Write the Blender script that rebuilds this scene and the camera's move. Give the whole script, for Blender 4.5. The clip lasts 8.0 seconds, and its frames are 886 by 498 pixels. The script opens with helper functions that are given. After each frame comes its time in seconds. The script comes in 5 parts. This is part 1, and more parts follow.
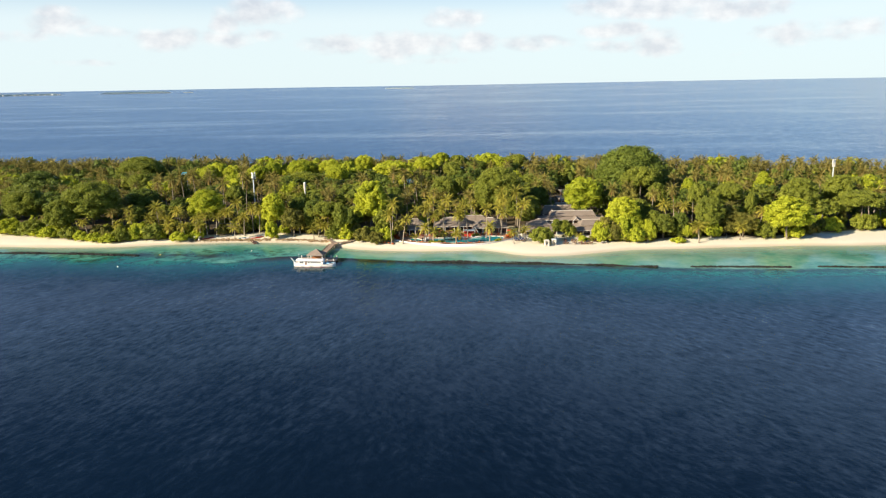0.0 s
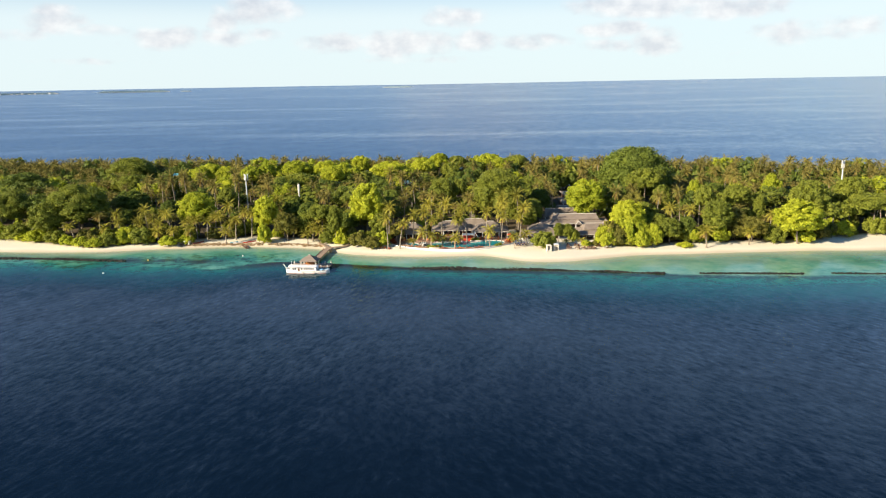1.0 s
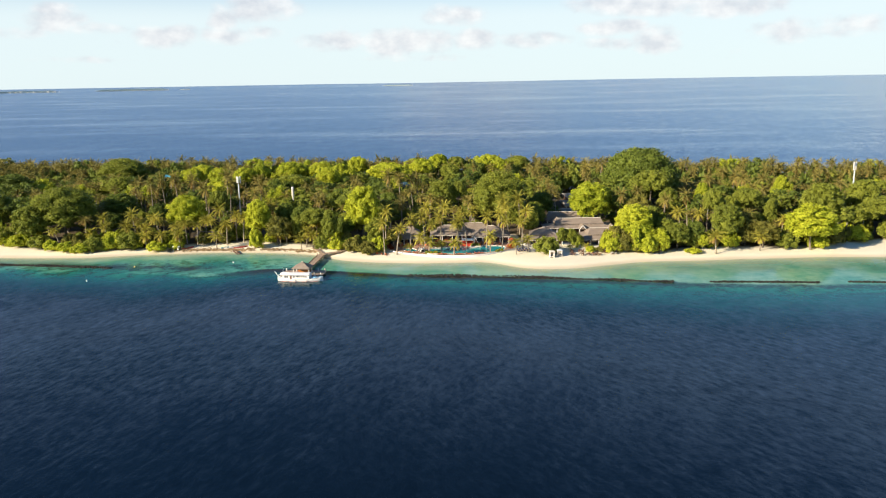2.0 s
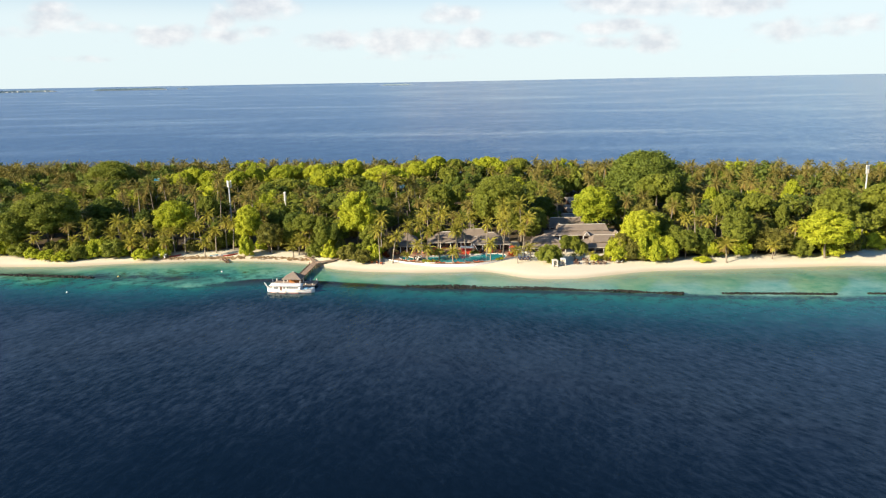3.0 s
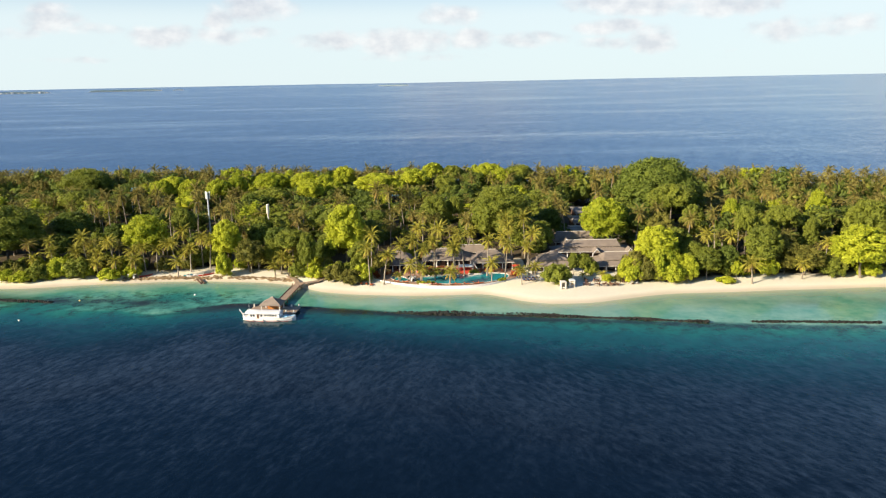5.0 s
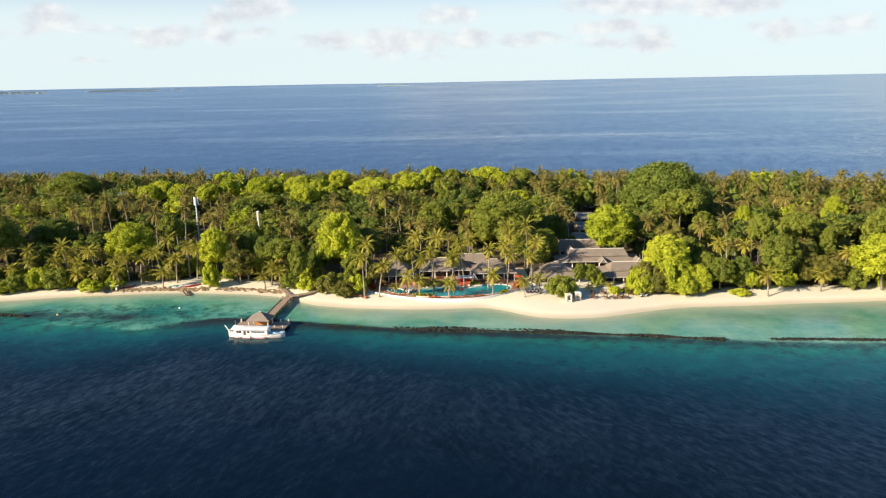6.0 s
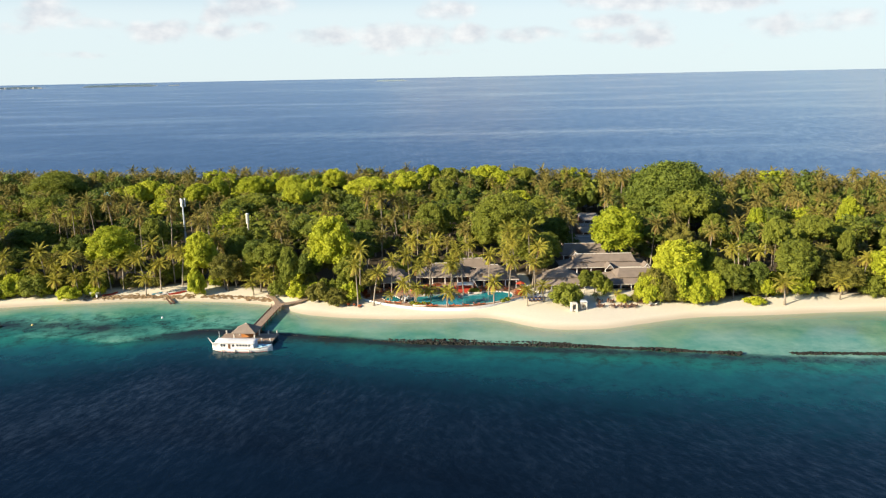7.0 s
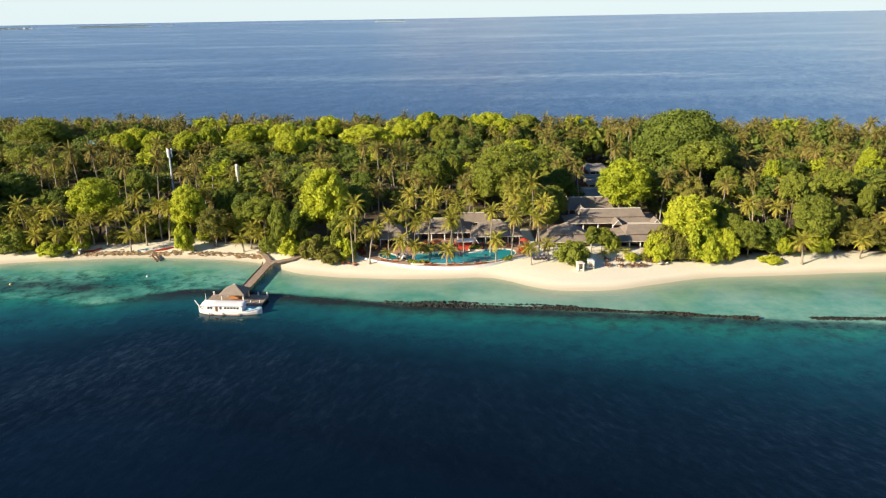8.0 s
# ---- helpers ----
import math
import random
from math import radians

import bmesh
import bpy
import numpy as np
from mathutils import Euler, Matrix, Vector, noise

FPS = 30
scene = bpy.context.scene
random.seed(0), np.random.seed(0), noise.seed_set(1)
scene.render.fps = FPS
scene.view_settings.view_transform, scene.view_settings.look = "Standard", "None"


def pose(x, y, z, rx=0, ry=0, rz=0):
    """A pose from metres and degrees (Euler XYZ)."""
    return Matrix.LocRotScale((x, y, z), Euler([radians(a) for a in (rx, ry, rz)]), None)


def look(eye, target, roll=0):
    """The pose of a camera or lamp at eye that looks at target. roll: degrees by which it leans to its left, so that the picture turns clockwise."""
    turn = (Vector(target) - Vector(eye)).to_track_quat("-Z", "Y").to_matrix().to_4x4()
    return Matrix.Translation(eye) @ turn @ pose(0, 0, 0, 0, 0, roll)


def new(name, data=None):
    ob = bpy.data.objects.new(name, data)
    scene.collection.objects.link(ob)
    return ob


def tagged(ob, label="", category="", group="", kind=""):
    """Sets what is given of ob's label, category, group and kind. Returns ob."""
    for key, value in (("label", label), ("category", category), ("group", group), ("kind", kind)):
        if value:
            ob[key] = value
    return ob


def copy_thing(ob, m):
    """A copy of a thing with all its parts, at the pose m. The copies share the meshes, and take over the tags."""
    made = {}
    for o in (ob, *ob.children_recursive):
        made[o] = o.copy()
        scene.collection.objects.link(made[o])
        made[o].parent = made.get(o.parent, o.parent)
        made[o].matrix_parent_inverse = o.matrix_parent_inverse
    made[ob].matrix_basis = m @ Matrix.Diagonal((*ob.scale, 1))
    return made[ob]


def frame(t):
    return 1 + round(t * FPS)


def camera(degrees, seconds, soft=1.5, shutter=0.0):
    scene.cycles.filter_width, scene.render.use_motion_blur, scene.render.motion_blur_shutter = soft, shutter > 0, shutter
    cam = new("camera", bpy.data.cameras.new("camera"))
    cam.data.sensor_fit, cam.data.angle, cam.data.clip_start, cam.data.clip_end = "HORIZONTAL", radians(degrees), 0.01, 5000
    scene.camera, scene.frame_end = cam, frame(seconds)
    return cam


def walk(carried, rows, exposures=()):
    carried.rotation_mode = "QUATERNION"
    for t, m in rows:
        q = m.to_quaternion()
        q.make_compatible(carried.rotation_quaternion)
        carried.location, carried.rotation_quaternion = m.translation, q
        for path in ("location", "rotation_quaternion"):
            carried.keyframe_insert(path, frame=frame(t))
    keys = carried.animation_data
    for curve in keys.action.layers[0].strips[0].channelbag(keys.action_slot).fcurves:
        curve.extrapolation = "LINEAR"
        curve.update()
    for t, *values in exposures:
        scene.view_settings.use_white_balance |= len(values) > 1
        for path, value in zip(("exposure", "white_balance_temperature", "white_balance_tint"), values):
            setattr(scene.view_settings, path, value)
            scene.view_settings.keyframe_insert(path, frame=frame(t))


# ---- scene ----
cam = camera(59.8, 8.0, soft=1.2)
PATH = [
    (0, (0.234, 0.474, 63.392), (0.227, 2.429, 62.967), -1.0),
    (0.5, (0.303, 5.703, 63.429), (0.297, 7.657, 63.002), -1.0),
    (1, (0.42, 11.177, 63.479), (0.416, 13.131, 63.051), -1.0),
    (1.5, (0.623, 16.828, 63.567), (0.619, 18.781, 63.137), -1.0),
    (3, (1.215, 35.37, 64.293), (1.214, 37.322, 63.859), -1.0),
    (3.5, (1.331, 41.68, 64.405), (1.332, 43.633, 63.972), -1.1),
    (4, (1.41, 48.172, 64.544), (1.413, 50.124, 64.112), -1.1),
    (4.5, (1.641, 54.647, 64.673), (1.645, 56.6, 64.24), -1.1),
    (6, (2.156, 74.374, 65.155), (2.162, 76.326, 64.722), -1.1),
    (6.5, (2.346, 80.863, 65.274), (2.354, 82.816, 64.841), -1.1),
    (7, (2.376, 87.307, 65.359), (2.386, 89.257, 64.914), -1.1),
    (7.5, (2.452, 93.257, 65.505), (2.461, 95.19, 64.993), -1.0),
    (8, (2.434, 99.183, 65.677), (2.443, 101.096, 65.093), -1.0),
]
walk(cam, [(t, look(eye, target, roll)) for t, eye, target, roll in PATH], [(0.0, 0.76), (8.0, 0.70)])

# ---------------------------------------------------------------- light
SUN_FROM = Vector((-0.86, -0.51, 0)).normalized()
SUN_UP = radians(23)


def nodes_of(tree):
    """A short way to add nodes: n(type, inputs by name or number)."""
    def n(kind, ins=()):
        node = tree.nodes.new("ShaderNode" + kind)
        for key, value in dict(ins).items():
            if isinstance(value, bpy.types.NodeSocket):
                tree.links.new(value, node.inputs[key])
            else:
                node.inputs[key].default_value = value
        return node
    return n


def ramp(n, fac, stops, interpolation="LINEAR"):
    node = n("ValToRGB", {0: fac})
    node.color_ramp.interpolation = interpolation
    el = node.color_ramp.elements
    while len(el) < len(stops):
        el.new(0.5)
    for e, (at, colour) in zip(el, stops):
        e.position = at
        e.color = (*colour, 1) if len(colour) == 3 else colour
    return node.outputs[0]


def math_node(n, op, a, b=0.0, clamp=False):
    node = n("Math", {0: a, 1: b})
    node.operation, node.use_clamp = op, clamp
    return node.outputs[0]


def mixed(n, fac, a, b):
    node = n("Mix", {0: fac})
    node.data_type = "RGBA"
    for i, v in ((6, a), (7, b)):
        if isinstance(v, bpy.types.NodeSocket):
            node.id_data.links.new(v, node.inputs[i])
        else:
            node.inputs[i].default_value = (*v, 1)
    return node.outputs[2]


# clouds: bearing and height over the horizon in degrees, half width, half height, amount
CLOUDS = [
    (-25.6, 4.2, 1.6, 0.8, 0.8), (-23.6, 3.6, 1.9, 0.35, 0.6), (-28.4, 3.3, 2.2, 0.35, 0.6),
    (-18.8, 3.1, 1.8, 0.65, 0.9), (-15.2, 4.2, 0.8, 0.9, 0.9), (-15.2, 3.1, 1.7, 0.5, 0.8), (-12.6, 5.0, 2.2, 0.8, 0.9),
    (-12.4, 3.4, 1.2, 0.4, 0.6), (-7.6, 2.7, 2.4, 0.55, 0.8), (-3.4, 2.6, 2.2, 0.8, 0.9), (-0.8, 2.6, 1.8, 0.7, 0.8),
    (0.9, 4.4, 2.0, 0.6, 0.8), (2.4, 2.7, 1.6, 0.6, 0.9), (6.4, 2.6, 2.2, 0.5, 0.8),
]
CLOUDS_EAST = [
    (12.2, 3.3, 2.0, 0.5, 0.9), (15.1, 2.4, 1.4, 0.8, 0.9), (12.0, 2.2, 1.6, 0.4, 0.7), (14.5, 4.9, 4.5, 0.75, 1.0),
    (20.0, 4.4, 3.2, 0.6, 0.9), (23.6, 2.7, 2.0, 0.7, 0.7), (27.0, 2.9, 2.0, 0.6, 0.7), (-1.5, 1.5, 4.0, 0.25, 0.4),
    (-24.0, 1.6, 3.5, 0.2, 0.4), (34.0, 6.5, 5.0, 1.2, 0.9), (-34.0, 7.0, 5.0, 1.2, 0.9), (3.0, 9.0, 6.0, 1.5, 0.9),
]


def build_world():
    world = bpy.data.worlds.new("sky")
    scene.world = world
    world.use_nodes = True
    tree = world.node_tree
    tree.nodes.clear()
    n = nodes_of(tree)
    sky = n("TexSky")
    sky.sky_type, sky.sun_disc, sky.sun_elevation = "NISHITA", False, SUN_UP
    sky.sun_rotation = math.atan2(SUN_FROM.x, SUN_FROM.y)
    sky.air_density, sky.dust_density, sky.ozone_density = 1.0, 0.2, 1.5
    way = n("TexCoord").outputs["Generated"]
    xyz = n("SeparateXYZ", {0: way})
    x, y, z = xyz.outputs
    bearing = math_node(n, "MULTIPLY", math_node(n, "ARCTAN2", x, y), 57.2958)
    height = math_node(n, "MULTIPLY", math_node(n, "ARCSINE", z), 57.2958)
    grain = n("CombineXYZ", {0: bearing, 1: math_node(n, "MULTIPLY", height, 1.5), 2: 0.3})
    puff = n("TexNoise", {"Vector": grain.outputs[0], "Scale": 0.62, "Detail": 6.0, "Roughness": 0.58}).outputs[0]
    total = None
    for b, h, w, t, amount in CLOUDS + CLOUDS_EAST:
        dx = math_node(n, "DIVIDE", math_node(n, "SUBTRACT", bearing, b), w)
        dy = math_node(n, "DIVIDE", math_node(n, "SUBTRACT", height, h), t)
        r2 = math_node(n, "ADD", math_node(n, "MULTIPLY", dx, dx), math_node(n, "MULTIPLY", dy, dy))
        m = math_node(n, "MULTIPLY", math_node(n, "SUBTRACT", 1.0, math_node(n, "MULTIPLY", r2, 0.40), True), amount)
        total = m if total is None else math_node(n, "MAXIMUM", total, m)
    shape = math_node(n, "ADD", total, math_node(n, "MULTIPLY", math_node(n, "SUBTRACT", puff, 0.5), 1.25))
    mask = ramp(n, shape, [(0.12, (0, 0, 0)), (0.85, (1, 1, 1))], "EASE")
    body = n("TexNoise", {"Vector": grain.outputs[0], "Scale": 0.8, "Detail": 4.0}).outputs[0]
    cloud = ramp(n, body, [(0.34, (6.8, 6.8, 7.4)), (0.68, (10.3, 9.9, 9.8))])
    # sea haze whitens the sky low over the horizon
    haze = ramp(n, math_node(n, "DIVIDE", height, 40.0), [(0.10, (1, 1, 1)), (0.19, (0.30, 0.30, 0.30)), (0.34, (0, 0, 0))], "EASE")
    pale = ramp(n, math_node(n, "DIVIDE", height, 40.0), [(0.10, (0.1, 0.1, 0.1)), (0.22, (1, 1, 1)), (0.46, (1, 1, 1)), (0.74, (0, 0, 0))], "EASE")
    clear = n("VectorMath", {0: sky.outputs[0], 1: SKY_TINT})
    clear.operation = "MULTIPLY"
    air = mixed(n, math_node(n, "MULTIPLY", pale, 0.5), clear.outputs[0], PALE_BLUE_AIR)
    air = mixed(n, math_node(n, "MULTIPLY", haze, 0.9), air, HAZE)
    out = mixed(n, math_node(n, "MULTIPLY", mask, CLOUD_COVER), air, cloud)
    back = n("Background", {0: out, 1: SKY_STRENGTH})
    tree.links.new(back.outputs[0], n("OutputWorld").inputs[0])


SKY_STRENGTH = 0.06
CLOUD_COVER = 0.64
SKY_TINT = (0.58, 0.98, 1.36)
HAZE = (8.6, 9.75, 9.95)
PALE_BLUE_AIR = (4.9, 7.1, 10.9)
build_world()
sun = new("sun", bpy.data.lights.new("sun", "SUN"))
sun.data.energy, sun.data.angle, sun.data.color = 6.0, radians(0.6), (1.0, 0.86, 0.65)
sun.matrix_world = look((0, 0, 0), -(SUN_FROM * math.cos(SUN_UP) + Vector((0, 0, math.sin(SUN_UP)))))


# ---------------------------------------------------------------- materials
def material(name, build):
    m = bpy.data.materials.new(name)
    m.use_nodes = True
    m.node_tree.nodes.clear()
    n = nodes_of(m.node_tree)
    shader = build(n)
    m.node_tree.links.new(shader, n("OutputMaterial").inputs[0])
    return m


def world_place(n):
    return n("NewGeometry").outputs["Position"]


def stored(n, name):
    node = n("Attribute")
    node.attribute_name = name
    return node.outputs["Fac"]


def noise_at(n, where, scale, detail=3.0, rough=0.55):
    return n("TexNoise", {"Vector": where, "Scale": scale, "Detail": detail, "Roughness": rough}).outputs[0]


def bump(n, height, strength, distance):
    return n("Bump", {"Height": height, "Strength": strength, "Distance": distance}).outputs[0]


def foliage(name, dark, light, through_colour, gloss=0.45):
    """Leaves: two greens mixed by plant and by patch, and light coming through them."""
    def build(n):
        chance = n("ObjectInfo").outputs["Random"]
        leaf = n("NewGeometry").outputs["Random Per Island"]
        patch = noise_at(n, world_place(n), 0.16, 2.0)
        f = math_node(n, "ADD", math_node(n, "MULTIPLY", chance, 0.30), math_node(n, "MULTIPLY", leaf, 0.42))
        f = math_node(n, "ADD", f, math_node(n, "MULTIPLY", math_node(n, "SUBTRACT", patch, 0.3), 0.75), True)
        colour = mixed(n, f, dark, light)
        p = n("BsdfPrincipled", {"Base Color": colour, "Roughness": gloss, "Specular IOR Level": 0.12})
        p.id_data.links.new(bump(n, noise_at(n, world_place(n), 2.2, 3.0, 0.65), 0.8, 0.22), p.inputs["Normal"])
        t = n("BsdfTranslucent", {"Color": mixed(n, f, dark, through_colour)})
        return n("MixShader", {0: 0.28, 1: p.outputs[0], 2: t.outputs[0]}).outputs[0]
    return material(name, build)


def plain(name, low, high, rough=0.7, scale=3.0, relief=0.0, metal=0.0, spec=0.4):
    """A worn surface: two tones mixed by coarse and fine noise, with a little relief."""
    def build(n):
        w = world_place(n)
        a, b = noise_at(n, w, scale * 0.22, 3.0), noise_at(n, w, scale * 2.6, 4.0)
        f = ramp(n, math_node(n, "ADD", math_node(n, "MULTIPLY", a, 0.6), math_node(n, "MULTIPLY", b, 0.4)), [(0.36, (0, 0, 0)), (0.64, (1, 1, 1))])
        p = n("BsdfPrincipled", {"Base Color": mixed(n, f, low, high), "Roughness": rough, "Metallic": metal, "Specular IOR Level": spec})
        if relief:
            p.id_data.links.new(bump(n, b, 0.6, relief), p.inputs["Normal"])
        return p.outputs[0]
    return material(name, build)


def build_ground(n):
    w = world_place(n)
    litter = stored(n, "litter")
    wet = stored(n, "wet")
    patch, fine, weed = noise_at(n, w, 0.12, 4.0), noise_at(n, w, 1.6, 5.0, 0.65), noise_at(n, w, 0.35, 5.0, 0.7)
    sand = mixed(n, fine, (0.67, 0.60, 0.45), (0.80, 0.735, 0.58))
    sand = mixed(n, wet, sand, (0.52, 0.43, 0.30))
    soil = mixed(n, fine, (0.045, 0.035, 0.02), (0.16, 0.12, 0.07))
    f = ramp(n, math_node(n, "ADD", litter, math_node(n, "MULTIPLY", math_node(n, "SUBTRACT", patch, 0.5), 0.7)), [(0.35, (0, 0, 0)), (0.7, (1, 1, 1))])
    p = n("BsdfPrincipled", {"Base Color": mixed(n, f, sand, soil), "Roughness": 0.9, "Specular IOR Level": 0.2})
    p.id_data.links.new(bump(n, math_node(n, "ADD", fine, weed), 0.4, 0.09), p.inputs["Normal"])
    return p.outputs[0]


def build_water(n):
    w = world_place(n)
    depth = stored(n, "depth")
    # two crossing trains of wind waves
    one, two = [n("Mapping", {"Vector": n("VectorRotate", {"Vector": w, "Angle": turn}).outputs[0], "Scale": (0.40, 1.0, 1.0)}).outputs[0] for turn in CRESTS]
    reef = noise_at(n, w, 0.045, 5.0, 0.62)
    coral = noise_at(n, w, 0.24, 6.0, 0.76)
    # what lies below shows as patches of weed and coral in the shallows
    d = math_node(n, "ADD", depth, math_node(n, "MULTIPLY", math_node(n, "SUBTRACT", reef, 0.5), 5.0))
    d = math_node(n, "ADD", d, math_node(n, "MULTIPLY", math_node(n, "SUBTRACT", coral, 0.5), math_node(n, "MINIMUM", math_node(n, "MULTIPLY", depth, 1.1), 9.0)))
    d = math_node(n, "MAXIMUM", d, math_node(n, "MULTIPLY", depth, 0.45))
    body = ramp(n, math_node(n, "DIVIDE", d, 30.0), [
        (0.0, (0.40, 0.45, 0.32)), (0.020, (0.27, 0.44, 0.32)), (0.067, (0.085, 0.285, 0.200)), (0.107, (0.014, 0.150, 0.110)),
        (0.187, (0.007, 0.088, 0.092)), (0.33, (0.0034, 0.031, 0.043)), (0.50, (0.0017, 0.0115, 0.0180)), (0.68, (0.0012, 0.0056, 0.0100)), (0.95, (0.0008, 0.0022, 0.0040))])
    # beyond the island the water's body colour is set bluer and lighter
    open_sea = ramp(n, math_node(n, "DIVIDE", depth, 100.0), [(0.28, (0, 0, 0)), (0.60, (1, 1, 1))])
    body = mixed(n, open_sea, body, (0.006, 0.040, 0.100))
    weed = ramp(n, coral, [(0.47, (0, 0, 0)), (0.62, (1, 1, 1))])
    shoal = ramp(n, math_node(n, "DIVIDE", depth, 20.0), [(0.085, (0, 0, 0)), (0.115, (1, 1, 1)), (0.22, (0.7, 0.7, 0.7)), (0.34, (0, 0, 0))])
    body = mixed(n, math_node(n, "MULTIPLY", math_node(n, "MULTIPLY", weed, shoal), 0.82), body, (0.016, 0.032, 0.017))
    body = mixed(n, math_node(n, "MULTIPLY", stored(n, "reef"), math_node(n, "ADD", 0.72, math_node(n, "MULTIPLY", coral, 0.6)), True), body, (0.016, 0.017, 0.009))
    swell = n("TexNoise", {"Vector": one, "Scale": 0.10, "Detail": 2.0}).outputs[1]
    chop = n("TexNoise", {"Vector": one, "Scale": 0.95, "Detail": 2.0, "Roughness": 0.5}).outputs[1]
    cross = n("TexNoise", {"Vector": two, "Scale": 1.0, "Detail": 2.0, "Roughness": 0.5}).outputs[1]
    streak = noise_at(n, n("Mapping", {"Vector": w, "Scale": (0.30, 1.0, 1.0), "Rotation": (0, 0, 0.06)}).outputs[0], 0.007, 5.0, 0.6)
    wind = ramp(n, streak, [(0.36, (0.62, 0.62, 0.62)), (0.60, (1, 1, 1))])
    calm = ramp(n, math_node(n, "DIVIDE", depth, 20.0), [(0.0, (0.18, 0.18, 0.18)), (0.3, (0.5, 0.5, 0.5)), (1.0, (1, 1, 1))])
    ripple = n("TexNoise", {"Vector": w, "Scale": 2.6, "Detail": 2.0, "Roughness": 0.6}).outputs[1]
    # the crests swing round as the waves near the island, so one train gives way to the other
    east = math_node(n, "ADD", math_node(n, "DIVIDE", n("SeparateXYZ", {0: w}).outputs[0], 160.0), math_node(n, "MULTIPLY", noise_at(n, w, 0.012, 2.0), 1.6))
    share = ramp(n, math_node(n, "SUBTRACT", east, 0.3), [(0.2, (0, 0, 0)), (0.8, (1, 1, 1))])
    chop = mixed(n, share, chop, cross)
    tilt = None
    for colour, slope in ((swell, SWELL), (chop, CHOP), (ripple, RIPPLE)):
        v = n("VectorMath", {0: colour, 1: (0.5, 0.5, 0.5)})
        v.operation = "SUBTRACT"
        v = n("VectorMath", {0: v.outputs[0], 1: (slope, slope, 0.0)})
        v.operation = "MULTIPLY"
        if tilt is not None:
            v = n("VectorMath", {0: tilt, 1: v.outputs[0]})
            v.operation = "ADD"
        tilt = v.outputs[0]
    v = n("VectorMath", {0: tilt, 3: math_node(n, "MULTIPLY", wind, calm)})
    v.operation = "SCALE"
    # all normals lean one way, tuning how bright a sky the sea mirrors
    v = n("VectorMath", {0: v.outputs[0], 1: NORMAL_LEAN})
    v.operation = "ADD"
    # over the reef the normals lean seaward to darken the sky's reflection
    rear = ramp(n, math_node(n, "DIVIDE", depth, 30.0), [(0.0, (0.02, 0.02, 0.02)), (0.08, (0.085, 0.085, 0.085)), (0.40, (0.065, 0.065, 0.065)), (0.85, (0, 0, 0))])
    v = n("VectorMath", {0: v.outputs[0], 1: n("CombineXYZ", {0: 0.0, 1: math_node(n, "MULTIPLY", rear, -1.0), 2: 0.0}).outputs[0]})
    v.operation = "ADD"
    # long smooth slicks lie across the open sea
    lane = noise_at(n, n("Mapping", {"Vector": w, "Scale": (0.25, 1.0, 1.0), "Rotation": (0, 0, -0.14)}).outputs[0], 0.006, 6.0, 0.62)
    slick = math_node(n, "MULTIPLY", ramp(n, lane, [(0.50, (0, 0, 0)), (0.66, (1, 1, 1))]), math_node(n, "MULTIPLY", open_sea, 0.038))
    # open-sea normals also lean towards -y, so less pale horizon is mirrored
    v = n("VectorMath", {0: v.outputs[0], 1: n("CombineXYZ", {0: 0.0, 1: math_node(n, "SUBTRACT", slick, math_node(n, "MULTIPLY", open_sea, 0.055)), 2: 0.0}).outputs[0]})
    v.operation = "ADD"
    v = n("VectorMath", {0: v.outputs[0]})
    v.operation = "NORMALIZE"
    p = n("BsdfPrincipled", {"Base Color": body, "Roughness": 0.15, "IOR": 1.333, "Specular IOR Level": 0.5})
    p.id_data.links.new(v.outputs[0], p.inputs["Normal"])
    clear = n("BsdfTransparent", {0: (0.88, 0.97, 0.93, 1)})
    f = ramp(n, math_node(n, "DIVIDE", depth, 20.0), [(0.0, (0.16, 0.16, 0.16)), (0.022, (0.55, 0.55, 0.55)), (0.065, (0.88, 0.88, 0.88)), (0.11, (1, 1, 1))])
    return n("MixShader", {0: f, 1: clear.outputs[0], 2: p.outputs[0]}).outputs[0]


NORMAL_LEAN = (0.050, -0.014, 1.0)
SWELL, CHOP, RIPPLE = 0.06, 0.20, 0.10
CRESTS = (-1.22, -2.09)  # the turns that bring the two wave crests onto one axis
GROUND = material("coral sand and leaf litter", build_ground)
WATER = material("sea water", build_water)
PALM_LEAF = foliage("coconut frond", (0.13, 0.138, 0.022), (0.56, 0.485, 0.075), (0.46, 0.43, 0.05), 0.55)
# browner, darker fronds for the palms inside the wood
WOOD_PALM = foliage("olive coconut frond", (0.085, 0.086, 0.024), (0.44, 0.355, 0.088), (0.33, 0.29, 0.06), 0.55)
DRY_LEAF = foliage("dry frond", (0.18, 0.115, 0.035), (0.46, 0.31, 0.10), (0.38, 0.25, 0.07), 0.7)
GREEN_LEAF = foliage("green leaf", (0.104, 0.134, 0.024), (0.335, 0.355, 0.046), (0.37, 0.41, 0.06))
BRIGHT_LEAF = foliage("fresh leaf", (0.21, 0.27, 0.018), (0.60, 0.60, 0.050), (0.56, 0.58, 0.05))
DARK_LEAF = foliage("dark leaf", (0.062, 0.094, 0.022), (0.22, 0.265, 0.040), (0.24, 0.30, 0.05))
OLIVE_LEAF = foliage("olive leaf", (0.10, 0.11, 0.022), (0.28, 0.25, 0.05), (0.3, 0.28, 0.05))
BARK = plain("bark", (0.11, 0.085, 0.06), (0.24, 0.20, 0.15), 0.85, 2.0, 0.04)
PALM_BARK = plain("palm bark", (0.20, 0.165, 0.12), (0.36, 0.31, 0.24), 0.85, 2.0, 0.03)
